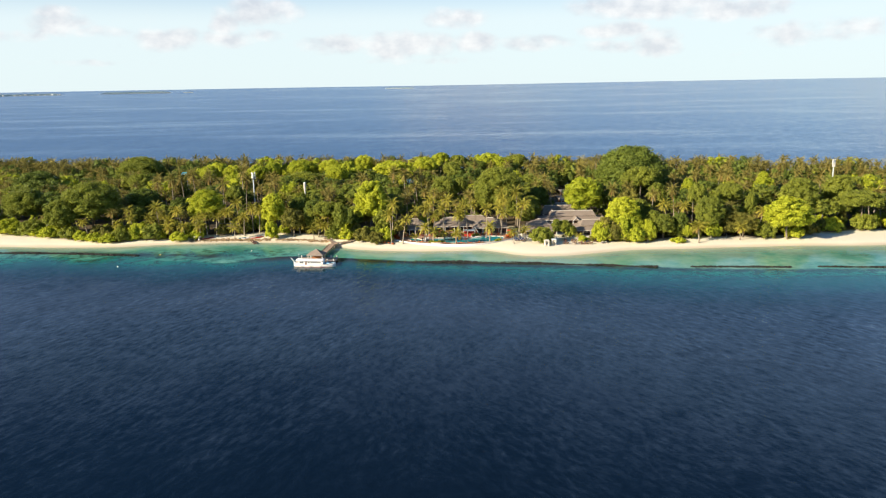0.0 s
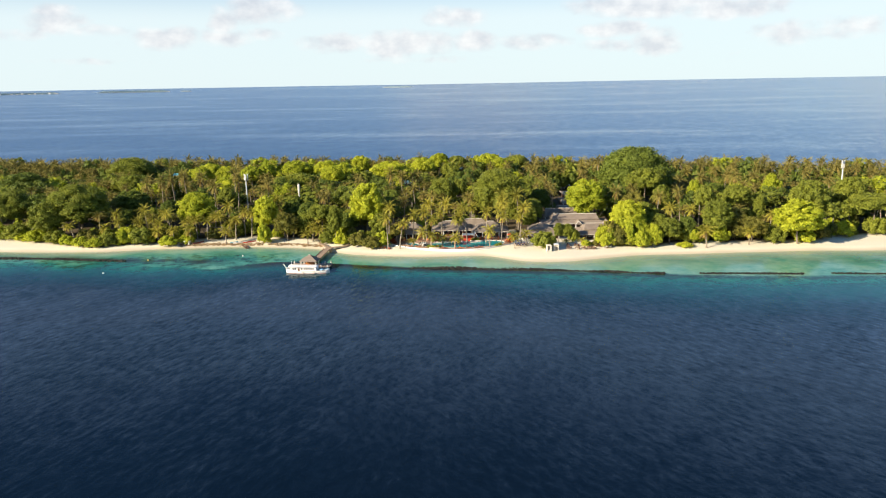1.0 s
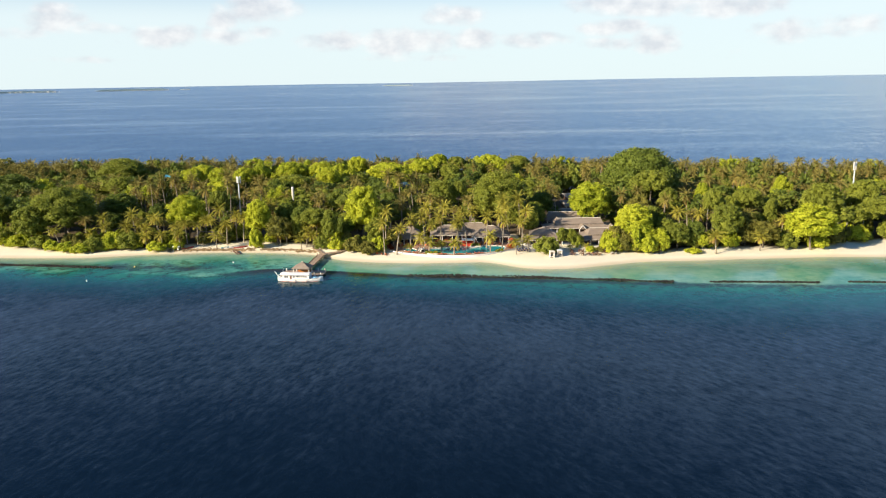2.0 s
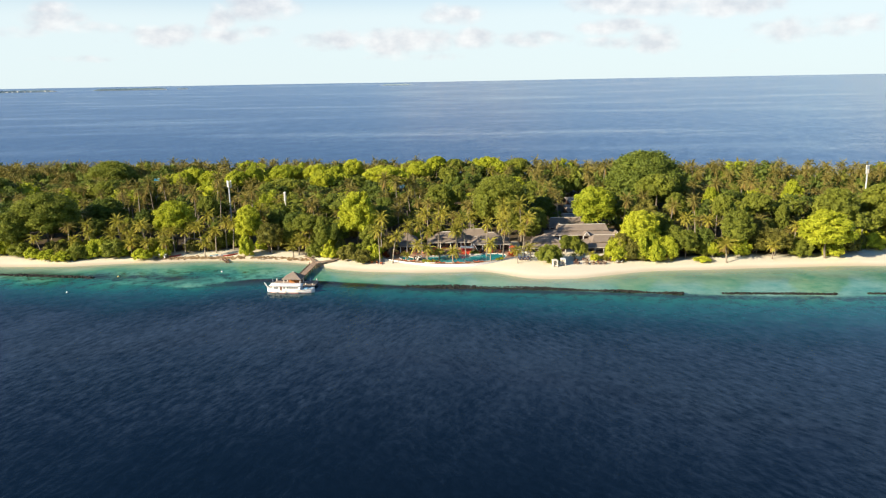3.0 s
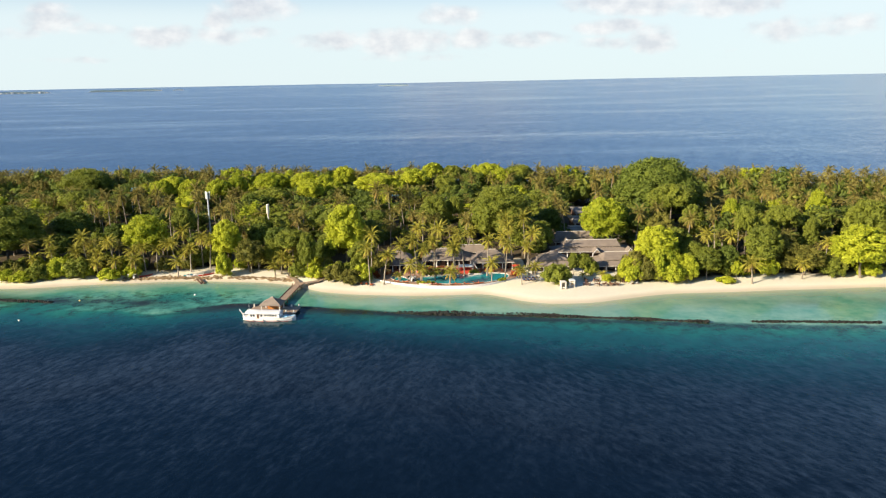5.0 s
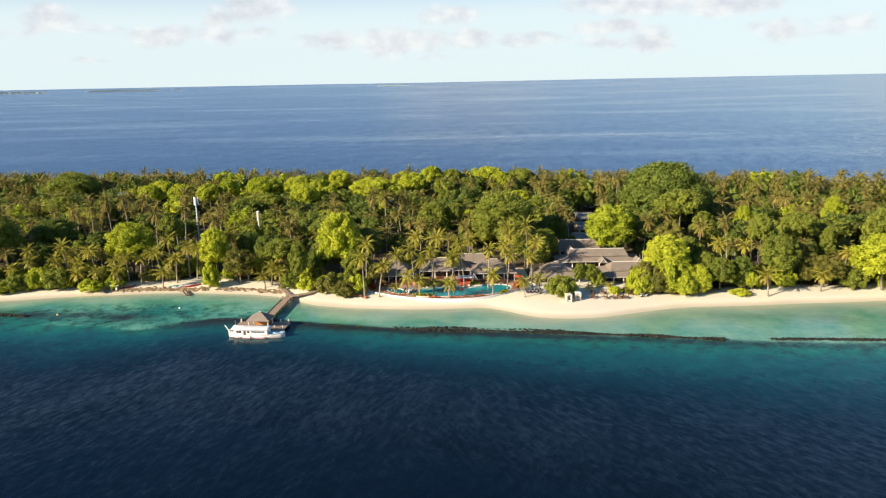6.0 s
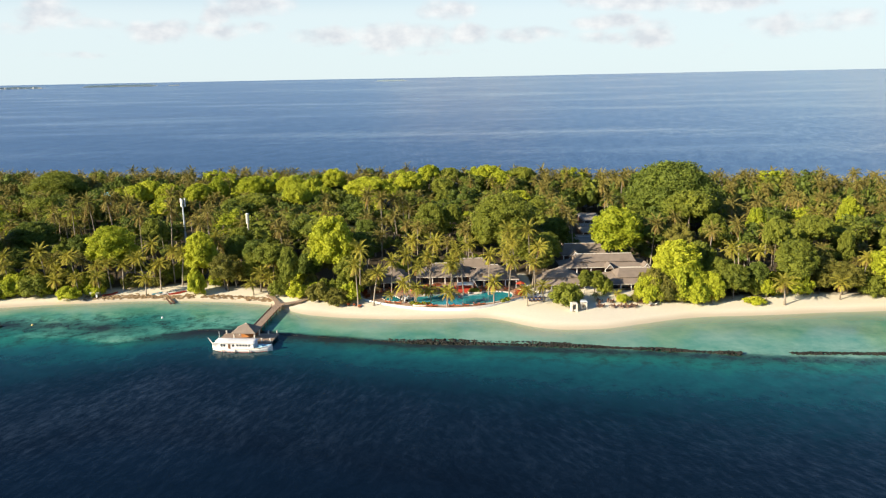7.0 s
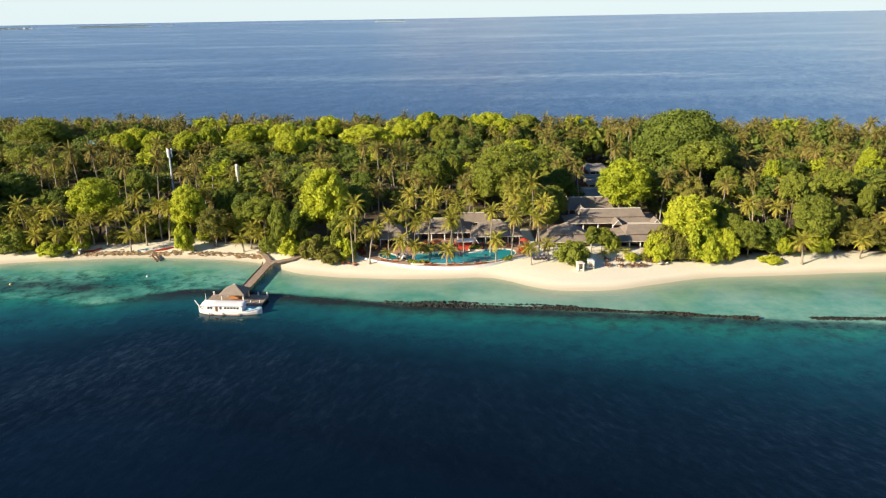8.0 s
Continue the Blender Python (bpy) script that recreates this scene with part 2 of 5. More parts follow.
ROCK = plain("breakwater rock", (0.005, 0.005, 0.0035), (0.024, 0.023, 0.016), 0.7, 1.2, 0.08)


# ---------------------------------------------------------------- mesh helpers
def array_mesh(name, verts, faces, mats, index=None, smooth=False):
    """A mesh of triangles out of arrays."""
    me = bpy.data.meshes.new(name)
    verts, faces = np.asarray(verts, np.float32), np.asarray(faces, np.int32)
    k = faces.shape[1]
    me.vertices.add(len(verts)), me.loops.add(faces.size), me.polygons.add(len(faces))
    me.vertices.foreach_set("co", verts.ravel())
    me.loops.foreach_set("vertex_index", faces.ravel())
    me.polygons.foreach_set("loop_start", np.arange(0, faces.size, k, dtype=np.int32))
    for m in mats:
        me.materials.append(m)
    if index is not None:
        me.polygons.foreach_set("material_index", np.asarray(index, np.int32))
    me.polygons.foreach_set("use_smooth", np.full(len(faces), smooth))
    me.update(calc_edges=True)
    return me


def part(name, bm, mat, parent, label="", smooth=False):
    """Links a bmesh as one mesh object under its thing."""
    me = bpy.data.meshes.new(name)
    bmesh.ops.recalc_face_normals(bm, faces=bm.faces)
    for f in bm.faces:
        f.smooth = smooth
    bm.to_mesh(me)
    bm.free()
    me.materials.append(mat)
    ob = new(name, me)
    ob.parent = parent
    if label:
        tagged(ob, label)
    return ob


def thing(name, label, category, at=(0, 0, 0), turn=0.0, group="", kind=""):
    ob = tagged(new(name), label, category, group, kind)
    ob.matrix_basis = pose(*at, 0, 0, turn)
    return ob


def merge(pieces):
    """Joins (verts, faces) pairs."""
    vs, fs, at = [], [], 0
    for v, f in pieces:
        vs.append(v)
        fs.append(np.asarray(f) + at)
        at += len(v)
    return np.concatenate(vs), np.concatenate(fs)


def tube(points, radii, sides=6):
    """A bent, tapered round pole through points."""
    points, rings = np.asarray(points, float), []
    for i, p in enumerate(points):
        d = points[min(i + 1, len(points) - 1)] - points[max(i - 1, 0)]
        d /= np.linalg.norm(d)
        a = np.cross(d, (0.31, 0.95, 0.02))
        a /= np.linalg.norm(a)
        b = np.cross(d, a)
        s = np.linspace(0, 2 * np.pi, sides, endpoint=False)[:, None]
        rings.append(p + radii[i] * (np.cos(s) * a + np.sin(s) * b))
    v = np.concatenate(rings)
    f = []
    for i in range(len(points) - 1):
        for j in range(sides):
            a, b = i * sides + j, i * sides + (j + 1) % sides
            f += [(a, b, b + sides), (a, b + sides, a + sides)]
    return v, np.array(f)


def icosphere(level):
    bm = bmesh.new()
    bmesh.ops.create_icosphere(bm, subdivisions=level, radius=1.0)
    v = np.array([x.co for x in bm.verts])
    f = np.array([[x.index for x in y.verts] for y in bm.faces])
    bm.free()
    return v, f


ICO_1, ICO_2 = icosphere(1), icosphere(2)


# ---------------------------------------------------------------- island: shores and ground
SHORE = [(-430, 420), (-390, 372), (-330, 340), (-240, 317), (-183, 310.3), (-158, 307.4), (-134, 305.8), (-107, 310.2), (-91, 311.3),
         (-75, 310.2), (-58, 308), (-46, 304), (-37, 294.5), (-24, 290.4), (-9, 288.1), (5.5, 288.6), (14.4, 288.9), (20, 285.5), (26.5, 279.6),
         (33, 277.2), (40, 276.8), (47, 277.2), (55, 280), (63, 282.9), (70.5, 284.7), (90, 285.6), (130, 287.5), (167, 286), (230, 292), (300, 330), (345, 380)]
FAR_SHORE = [(-430, 430), (-390, 490), (-330, 525), (-230, 516), (-110, 505), (0, 492), (75, 478), (160, 458), (205, 444), (250, 428), (300, 405), (345, 382)]
WOOD_EDGE = [(-430, 425), (-330, 352), (-240, 336), (-195, 331), (-177, 326), (-158, 316), (-137, 311), (-127, 317), (-110, 314), (-100, 321), (-78, 323),
             (-62, 320), (-50, 314), (-37, 309), (-28, 302), (-20, 308), (-10, 326), (30, 326), (36, 300), (62, 297), (80, 293.5), (90, 298), (106, 300),
             (123, 298), (137, 299), (151, 305), (179, 307), (240, 315), (345, 381)]
REEF_EDGE = [(-600, 420), (-400, 330), (-240, 296), (-176, 290), (-118, 281), (-87, 275.5), (-73, 277), (-61, 282.6), (-48, 280.6), (-37, 277.2), (-20, 272.6), (-5.6, 268.6), (15.6, 265.4),
             (38.7, 261.2), (63, 256.2), (72, 254), (99, 251.4), (147, 248), (250, 250), (400, 320), (500, 420)]


def along(line, x):
    a = np.array(line, float)
    return np.interp(x, a[:, 0], a[:, 1])


def smooth_along(line, x, width=3.0):
    return sum(along(line, x + width * s) for s in (-1, -0.5, 0, 0.5, 1)) / 5


def wobble(x, y, size, seed=0.0):
    """Cheap smooth unevenness between -1 and 1."""
    x, y = np.asarray(x) / size + seed, np.asarray(y) / size - seed
    return (np.sin(x + 1.7 * np.sin(0.7 * y + seed)) + np.sin(1.3 * y + 1.9 * np.sin(0.6 * x)) + np.sin(0.8 * (x + y) + seed)) / 3


def ground_height(x, y):
    near = y - smooth_along(SHORE, x) - 0.5 * wobble(x, y, 6.0, 3.0)
    far = smooth_along(FAR_SHORE, x) - y
    d = np.minimum(near, far)
    ends = np.minimum(x + 425, 342 - x) * 0.8
    d = np.minimum(d, ends)
    land = np.interp(d, [0, 4, 10, 20, 40], [0, 0.72, 1.15, 1.5, 1.8]) + 0.06 * wobble(x, y, 5.0) * np.clip(d / 8, 0, 1)
    off = y - smooth_along(REEF_EDGE, x, 4.0) + 0.8 * wobble(x, y, 14.0, 5.0) + np.interp(x, [-95, -66], [4.0, 0.0]) * wobble(x, y, 5.0, 2.0)
    off = np.where(off < 0, off * np.interp(x, [-140, -80, -55, -10, 40, 90], [0.85, 0.88, 0.92, 0.90, 0.70, 0.58]), off)
    off = np.where(far < near, far + 60, off)
    # the ground is dug out under the pool terrace
    dug = np.clip(np.minimum(np.minimum(x + 19, 27 - x), np.minimum(y - 296.5 - 0.012 * (x - 4) ** 2, 334 - y)) / 1.5, 0, 1)
    land = land * (1 - dug) + np.minimum(land, 0.9) * dug
    shelf = np.interp(d, [-40, -22, -10, -4, 0], [-2.2, -1.9, -1.2, -0.5, 0])
    shelf = shelf * np.interp(x, [-110, -50, -10, 40], [1.55, 1.4, 1.0, 0.9])
    step = np.interp(x, [-100, -62, 60, 120], [0.4, 1.5, 1.4, 1.0])
    drop = -step * np.clip((2 - off) / 2, 0, 1) - np.interp(off, [-60, -34, -18, -4, 0], [26, 17, 7.0, 1.2, 0])
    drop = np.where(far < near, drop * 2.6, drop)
    # a patch of pale sand on the reef's slope west of the jetty
    sand = 4.6 * np.exp(-((x + 81) / 7.5) ** 2 - ((y - 279.0) / 5.0) ** 2)
    return np.where(d >= 0, land, np.minimum(shelf + np.minimum(drop, 0) + sand, -2.1 * np.clip(sand, 0, 1))), d


def grid_lines(fine_from, fine_to, step, reach, grow=1.35):
    mid = list(np.arange(fine_from, fine_to + step / 2, step))
    low, high, s = [fine_from], [fine_to], step
    while low[-1] > -reach or high[-1] < reach:
        s *= grow
        low.append(max(low[-1] - s, -reach))
        high.append(min(high[-1] + s, reach))
    uniq = sorted(set(round(v, 3) for v in low + mid + high))
    return np.array(uniq)


def sheet(xs, ys, height):
    X, Y = np.meshgrid(xs, ys)
    Z = height(X, Y)
    v = np.stack([X, Y, Z], -1).reshape(-1, 3)
    c, r = len(xs), len(ys)
    i = (np.arange(r - 1)[:, None] * c + np.arange(c - 1)[None]).ravel()
    f = np.stack([i, i + 1, i + c + 1, i + c], -1)
    return X, Y, v, f


def attribute(me, name, values):
    a = me.attributes.new(name, "FLOAT", "POINT")
    a.data.foreach_set("value", np.asarray(values, np.float32).ravel())


def build_ground_sheet():
    xs = np.concatenate([[-4900, -2500, -1200, -700], np.arange(-460, -200, 6), np.arange(-200, 190, 1.5), np.arange(190, 380, 6), [420, 700, 1200, 2500, 4900]])
    ys = np.concatenate([[-4900, -2000, -600, 0, 120, 180], np.arange(200, 335, 1.2), np.arange(336, 540, 5), [560, 620, 800, 1500, 3000, 4900]])
    X, Y, v, f = sheet(xs, ys, lambda x, y: ground_height(x, y)[0])
    me = array_mesh("ground", v, f, [GROUND], smooth=True)
    d = ground_height(X, Y)[1]
    attribute(me, "litter", np.clip((Y - np.where((X > 30) & (X < 60), 309.0, along(WOOD_EDGE, X))) / 10 + 0.35, 0, 1) * (d > 3))
    attribute(me, "wet", np.clip(1.35 - d / 2.4 + 0.2 * wobble(X, Y, 3.0), 0, 1) * 0.8)
    tagged(new("ground", me), "pale coral sand island with leaf litter under trees", "ground", kind="structure")


def sea_height(x, y):
    r = np.hypot(x, y - 60)
    s = np.clip((r - 2200) / 2700, 0, 1)
    return 42.0 * s * s


def build_sea():
    xs = grid_lines(-200, 200, 2.0, 4900)
    ys = grid_lines(214, 330, 1.0, 4900)
    X, Y, v, f = sheet(xs, ys, sea_height)
    me = array_mesh("sea", v, f, [WATER], smooth=True)
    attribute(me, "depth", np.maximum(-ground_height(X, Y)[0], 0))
    off = Y - smooth_along(REEF_EDGE, X, 4.0) + 0.8 * wobble(X, Y, 14.0, 5.0)
    off = off + 0.45 * wobble(X, Y, 2.2, 6.0)
    shore = np.interp(X, [-80, -71, -62, 20, 75, 130], [0.0, 0.7, 1.0, 0.9, 0.7, 0.5])
    seaward = np.interp(X, [-60, -35, -5, 40], [5.0, 4.4, 3.0, 2.4])
    band = shore * np.where(off > -0.6, np.exp(-((off + 0.6) / 2.7) ** 6), np.exp(-((off + 0.6) / seaward) ** 2))
    meadow = np.interp(X, [-170, -120, -88, -72], [0.6, 1.0, 1.0, 0.0]) * np.exp(-((off - 10 - 2.5 * wobble(X, Y, 9.0, 1.0)) / 4.6) ** 2)
    grass = np.interp(X, [58, 84, 150, 200], [0, 0.34, 0.42, 0.34]) * np.exp(-((Y - 273 + 0.02 * (X - 80)) / 5.2) ** 4) * (0.6 + 0.4 * wobble(X, Y, 4.0, 2.0))
    meadow = np.maximum(meadow, grass)
    attribute(me, "reef", np.maximum(band, meadow * (0.7 + 0.3 * wobble(X, Y, 2.6, 4.0))))
    tagged(new("sea", me), "deep blue rippled sea turning turquoise over the reef", "sea", kind="structure")


build_ground_sheet()
build_sea()


def ground_z(x, y):
    return float(ground_height(np.array([float(x)]), np.array([float(y)]))[0][0])


# ---------------------------------------------------------------- plants
def frond(rng, azimuth, rise, length, droop, pairs=12, wide=0.85, steps=6):
    """One feather leaf: a bent midrib with a row of narrow leaflets on either side."""
    out = np.array([math.cos(azimuth), math.sin(azimuth), 0.0])
    side = np.array([-math.sin(azimuth), math.cos(azimuth), 0.0])
    pts, p, a = [], np.zeros(3), rise
    for _ in range(steps):
        pts.append(p.copy())
        p = p + (out * math.cos(a) + np.array([0, 0, math.sin(a)])) * length / (steps - 1)
        a -= droop / (steps - 1)
    pts = np.array(pts)
    v, f = [], []
    for i, q in enumerate(pts):
        w = 0.07 * (1 - i / steps)
        v += [q + side * w, q - side * w]
        if i:
            k = 2 * i
            f += [(k - 2, k - 1, k + 1), (k - 2, k + 1, k)]
    s = np.linspace(0.16, 1.0, pairs)
    for t in s:
        at = np.array([np.interp(t, np.linspace(0, 1, steps), pts[:, c]) for c in range(3)])
        ahead = np.array([np.interp(min(t + 0.1, 1), np.linspace(0, 1, steps), pts[:, c]) for c in range(3)]) - np.array([np.interp(t - 0.1, np.linspace(0, 1, steps), pts[:, c]) for c in range(3)])
        ahead /= np.linalg.norm(ahead)
        reach = wide * (0.45 + 0.9 * math.sin(math.pi * min(1.0, 0.12 + 0.85 * t))) * rng.uniform(0.85, 1.1)
        for sign in (-1, 1):
            tip = at + reach * (sign * side * 0.72 + ahead * 0.60) + np.array([0, 0, -0.50 * reach * rng.uniform(0.5, 1.5)])
            half = ahead * length * 0.42 / pairs
            k = len(v)
            v += [at - half, at + half, tip]
            f += [(k, k + 1, k + 2)]
    return np.array(v), np.array(f)


def palm_parts(seed, height, fronds=24, pairs=12, size=3.6, lean=1.0, steps=6, nuts=7, up=84, low=40, wide=0.66):
    """Trunk, living crown and dry fronds of a coconut palm with its foot at the origin."""
    rng = np.random.default_rng(seed)
    bend = rng.uniform(0, 2 * math.pi)
    t = np.linspace(0, 1, 7)
    off = lean * (0.35 * t + 0.65 * t * t)
    line = np.stack([off * math.cos(bend), off * math.sin(bend), t * height - 0.3 * (1 - t)], -1)
    trunk = tube(line, 0.24 - 0.11 * t + 0.12 * (t < 0.05), 6)
    top = line[-1]
    live, dry = [], []
    for i in range(fronds):
        share = i / fronds
        rise = math.radians(up - (up + low) * share + rng.uniform(-12, 12))
        droop = min(math.radians(rng.uniform(45, 85)), rise + 1.5)
        v, f = frond(rng, i * 2.39996 + rng.uniform(-0.25, 0.25), rise, size * rng.uniform(0.75, 1.15), droop, pairs, wide, steps)
        live.append((v + top, f))
    for i in range(5 if pairs > 6 else 2):
        v, f = frond(rng, rng.uniform(0, 6.28), math.radians(rng.uniform(-55, -25)), size * rng.uniform(0.7, 0.95), math.radians(rng.uniform(25, 45)), max(pairs - 4, 4), 0.60, steps)
        dry.append((v + top - (0, 0, 0.15), f))
    for i in range(nuts):
        v, f = ICO_1
        a = rng.uniform(0, 6.28)
        dry.append((v[:, :] * 0.16 + top + (0.33 * math.cos(a), 0.33 * math.sin(a), -0.35 - 0.2 * rng.random()), f))
    return trunk, merge(live), merge(dry)


def leaf_cards(rng, centre, radius, count, size, squash=0.85):
    """Leaves on the outside of a rounded tuft, each a pointed blade turned roughly outwards."""
    d = rng.normal(size=(count, 3))
    d[:, 2] = np.where(d[:, 2] < -0.45, -d[:, 2], d[:, 2])
    d /= np.linalg.norm(d, axis=1)[:, None]
    at = np.asarray(centre) + d * (1, 1, squash) * (radius * rng.uniform(0.80, 1.10, (count, 1)))
    nrm = d + rng.normal(scale=0.50, size=(count, 3))
    nrm /= np.linalg.norm(nrm, axis=1)[:, None]
    a = np.cross(nrm, rng.normal(size=(count, 3)))
    a /= np.linalg.norm(a, axis=1)[:, None]
    b = np.cross(nrm, a)
    s = size * rng.uniform(0.65, 1.3, (count, 1))
    v = np.stack([at - a * s + b * s * 0.55, at - a * s - b * s * 0.55, at + a * s - nrm * s * 0.25], 1).reshape(-1, 3)
    f = np.arange(count * 3).reshape(-1, 3)
    return v, f


def crown_parts(seed, radius, tall, tufts=22, leaves=110, leaf=0.42, lump=ICO_1, heart=ICO_2):
    """A crown of leafy tufts round limbs: centre at the origin, half height tall."""
    rng = np.random.default_rng(seed)
    pieces, limbs = [], []
    for i in range(tufts):
        z = 1 - 1.55 * (i + 0.5) / tufts
        a = i * 2.39996 + rng.uniform(-0.5, 0.5)
        ring = math.sqrt(max(0.0, 1 - z * z))
        far = rng.uniform(0.68, 0.86)
        c = np.array([math.cos(a) * ring * radius * far, math.sin(a) * ring * radius * far, z * tall * far])
        r = radius * rng.uniform(0.16, 0.29) * (1.25 if tufts < 20 else 1.0)
        pieces.append(leaf_cards(rng, c, r, leaves, leaf))
        v, f = lump
        uneven = 1 + 0.13 * rng.normal(size=(len(v), 1))
        pieces.append((c + v * uneven * (r * 0.56, r * 0.56, r * 0.50), f))
        limbs.append(c)
    v, f = heart
    pieces.append((v * (1 + 0.1 * rng.normal(size=(len(v), 1))) * (radius * 0.60, radius * 0.60, tall * 0.60), f))
    return merge(pieces), limbs


def tree_trunk(seed, base, limbs, foot):
    """Trunk and limbs from the foot up into the tufts; base is the crown's centre height."""
    rng = np.random.default_rng(seed)
    t = np.linspace(0, 1, 5)
    fork = np.array([0, 0, base * 0.8])
    bow = rng.uniform(-0.5, 0.5, 2)
    line = np.stack([bow[0] * np.sin(t * 3), bow[1] * np.sin(t * 3), -0.4 + t * (fork[2] + 0.4)], -1)
    out = [tube(line, foot * (1 - 0.45 * t), 7)]
    for c in limbs[2::max(3, len(limbs) // 9)]:
        end = c + np.array([0, 0, base])
        mid = (line[-1] + end) / 2 + rng.uniform(-0.3, 0.3, 3)
        out.append(tube([line[-1], mid, end], [foot * 0.42, foot * 0.3, foot * 0.12], 5))
    return merge(out)


def mesh_part(name, data, mat, parent, label="", smooth=False):
    ob = new(name, array_mesh(name, data[0], data[1], [mat], smooth=smooth))
    ob.parent = parent
    if label:
        tagged(ob, label)
    return ob


def make_palm(seed, height, label, size=3.6, lean=1.2, fronds=24, leaf=PALM_LEAF):
    ob = thing("coconut_palm", label, "palm tree")
    trunk, live, dry = palm_parts(seed, height, fronds, 13, size, lean)
    mesh_part("trunk", trunk, PALM_BARK, ob, "slender grey ringed trunk", True)
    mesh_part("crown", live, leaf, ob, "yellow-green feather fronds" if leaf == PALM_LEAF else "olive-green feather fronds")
    mesh_part("dry_fronds", dry, DRY_LEAF, ob, "brown hanging fronds and coconuts")
    return ob


def make_tree(name, seed, radius, top, leaf_mat, label, category="tree", tall=None, tufts=22, leaves=110, leaf=0.42, group=""):
    """A broad-leaved tree with its foot at the origin and its highest leaves at top."""
    ob = thing(name, label, category, group=group)
    tall = tall or radius * 0.8
    crown, limbs = crown_parts(seed, radius, tall, tufts, leaves, leaf)
    base = top - tall * 1.05
    crown = (crown[0] + (0, 0, base), crown[1])
    mesh_part("trunk", tree_trunk(seed, base, limbs, 0.10 + 0.035 * radius), BARK, ob, "", True)
    mesh_part("crown", crown, leaf_mat, ob)
    return ob


TAKEN = []  # feet and reach of what stands, so that the filling trees keep clear


def put(maker, x, y, turn=0.0, scale=1.0, high=1.0):
    ob = copy_thing(maker, pose(x, y, ground_z(x, y), 0, 0, turn) @ Matrix.Diagonal((scale, scale, scale * high, 1)))
    return ob


def away(ob):
    """Deletes a pattern thing with its parts once its copies stand."""
    for o in (*ob.children_recursive, ob):
        bpy.data.objects.remove(o)


# broad-leaved trees that stand out: x, y, height, crown radius; caps are wide crowns on tall stems, the full ones leafy far down
BRIGHT_CAPS = [(-128.2, 420, 19.7, 3.5), (-124.8, 425, 20.6, 4.8), (-116.3, 424, 19.4, 4.5),
               (-101.7, 421, 19.6, 4.5), (-94.4, 425, 20.7, 3.8), (-79.2, 428, 21.4, 6.3), (-63.4, 430, 20.9, 5.6), (-56.4, 405, 20.6, 4.7),
               (-52.9, 425, 20.4, 3.6), (-46.4, 412, 18.9, 3.4), (-46.7, 450, 21.1, 5.1), (-28.6, 426, 20.3, 8.1), (-17.4, 424, 17, 3.6),
               (-10.6, 437, 20.9, 5.2), (-1.7, 462, 21, 4.3), (27, 462, 20.3, 5.6), (31.9, 445, 19.5, 4.6)]
BRIGHT_FULL = [(-30.3, 318, 25.0, 7.3), (60.8, 334, 22.7, 9), (146.6, 352, 21.4, 4.8), (106.7, 335, 21.6, 3.6), (-103.3, 331, 20.4, 8.2),
               (-73.3, 326, 18.8, 5.4), (94.8, 296, 7.4, 1.9), (70.4, 301, 18.6, 7.0), (133.5, 295, 18.6, 9.2)]
GREEN_CAPS = [(4.4, 436, 19.0, 5.6), (5.6, 415, 16.5, 5.0), (-93.4, 342, 20, 4.1), (-80.4, 395, 17.8, 4.8), (-72.8, 398, 18.9, 9.2), (-157.8, 400, 19.3, 6.6), (-134.5, 385, 19.5, 5),
              (-49.1, 319, 15.3, 5.8), (8.3, 463, 20.5, 6.4), (42.8, 452, 21.2, 6.7), (68.9, 440, 17, 6.5), (90.2, 352, 24.2, 8.7),
              (120.7, 324, 19.7, 5.9), (103.8, 313, 21.1, 4.2), (7.5, 362, 19.5, 3.3), (168.7, 308, 17.8, 8.1)]
GREEN_FULL = [(104.9, 301, 18, 5.9), (47.6, 304.2, 8.8, 3.2), (44.6, 303.2, 9.6, 2.0), (34.5, 322, 13, 4.2), (31, 331, 15, 5), (37.5, 333, 15, 4.8), (147.8, 318, 23, 8.2), (-175.9, 448, 24.8, 13), (-42.3, 309, 17.5, 3.1), (-0.2, 360, 21, 6.5), (23.8, 342, 27, 10.7), (93.2, 336, 19.7, 4.7), (85.7, 297, 11.9, 4.4),
              (126.8, 316, 17.2, 2.7), (-153, 331, 24.7, 12.6), (-189, 345, 20.4, 10.1), (-56.2, 322, 12.2, 3.6),
              (170.3, 330, 22.7, 7.2), (41.2, 385, 17.2, 5.2), (-162.8, 322, 18.3, 6.6)]
DARK_FULL = [(4.0, 476, 18.0, 6.0), (-138.2, 350, 18.8, 8.5), (43, 350, 16.2, 5.1), (91.6, 378, 32, 17.5), (92.8, 299, 11.9, 3.5),
             (-118.4, 342, 15.4, 4.6), (-63.7, 333, 15.9, 4.1), (18.4, 452, 19.1, 6.7), (36.1, 330, 14.6, 3.7), (76.6, 345, 16.2, 4.3),
             (-212.3, 400, 22.3, 11.7), (-37.9, 318, 12.8, 3.8), (-22, 345, 18.1, 4.7)]
OLIVE_FULL = [(117.3, 299, 10.9, 4.7), (78.6, 326, 18.5, 5.7), (-63.8, 318, 13.2, 5.1), (-18.5, 310, 9, 3.7),
              (111.8, 300, 8.4, 2.6), (117.7, 299, 11.4, 5.7)]
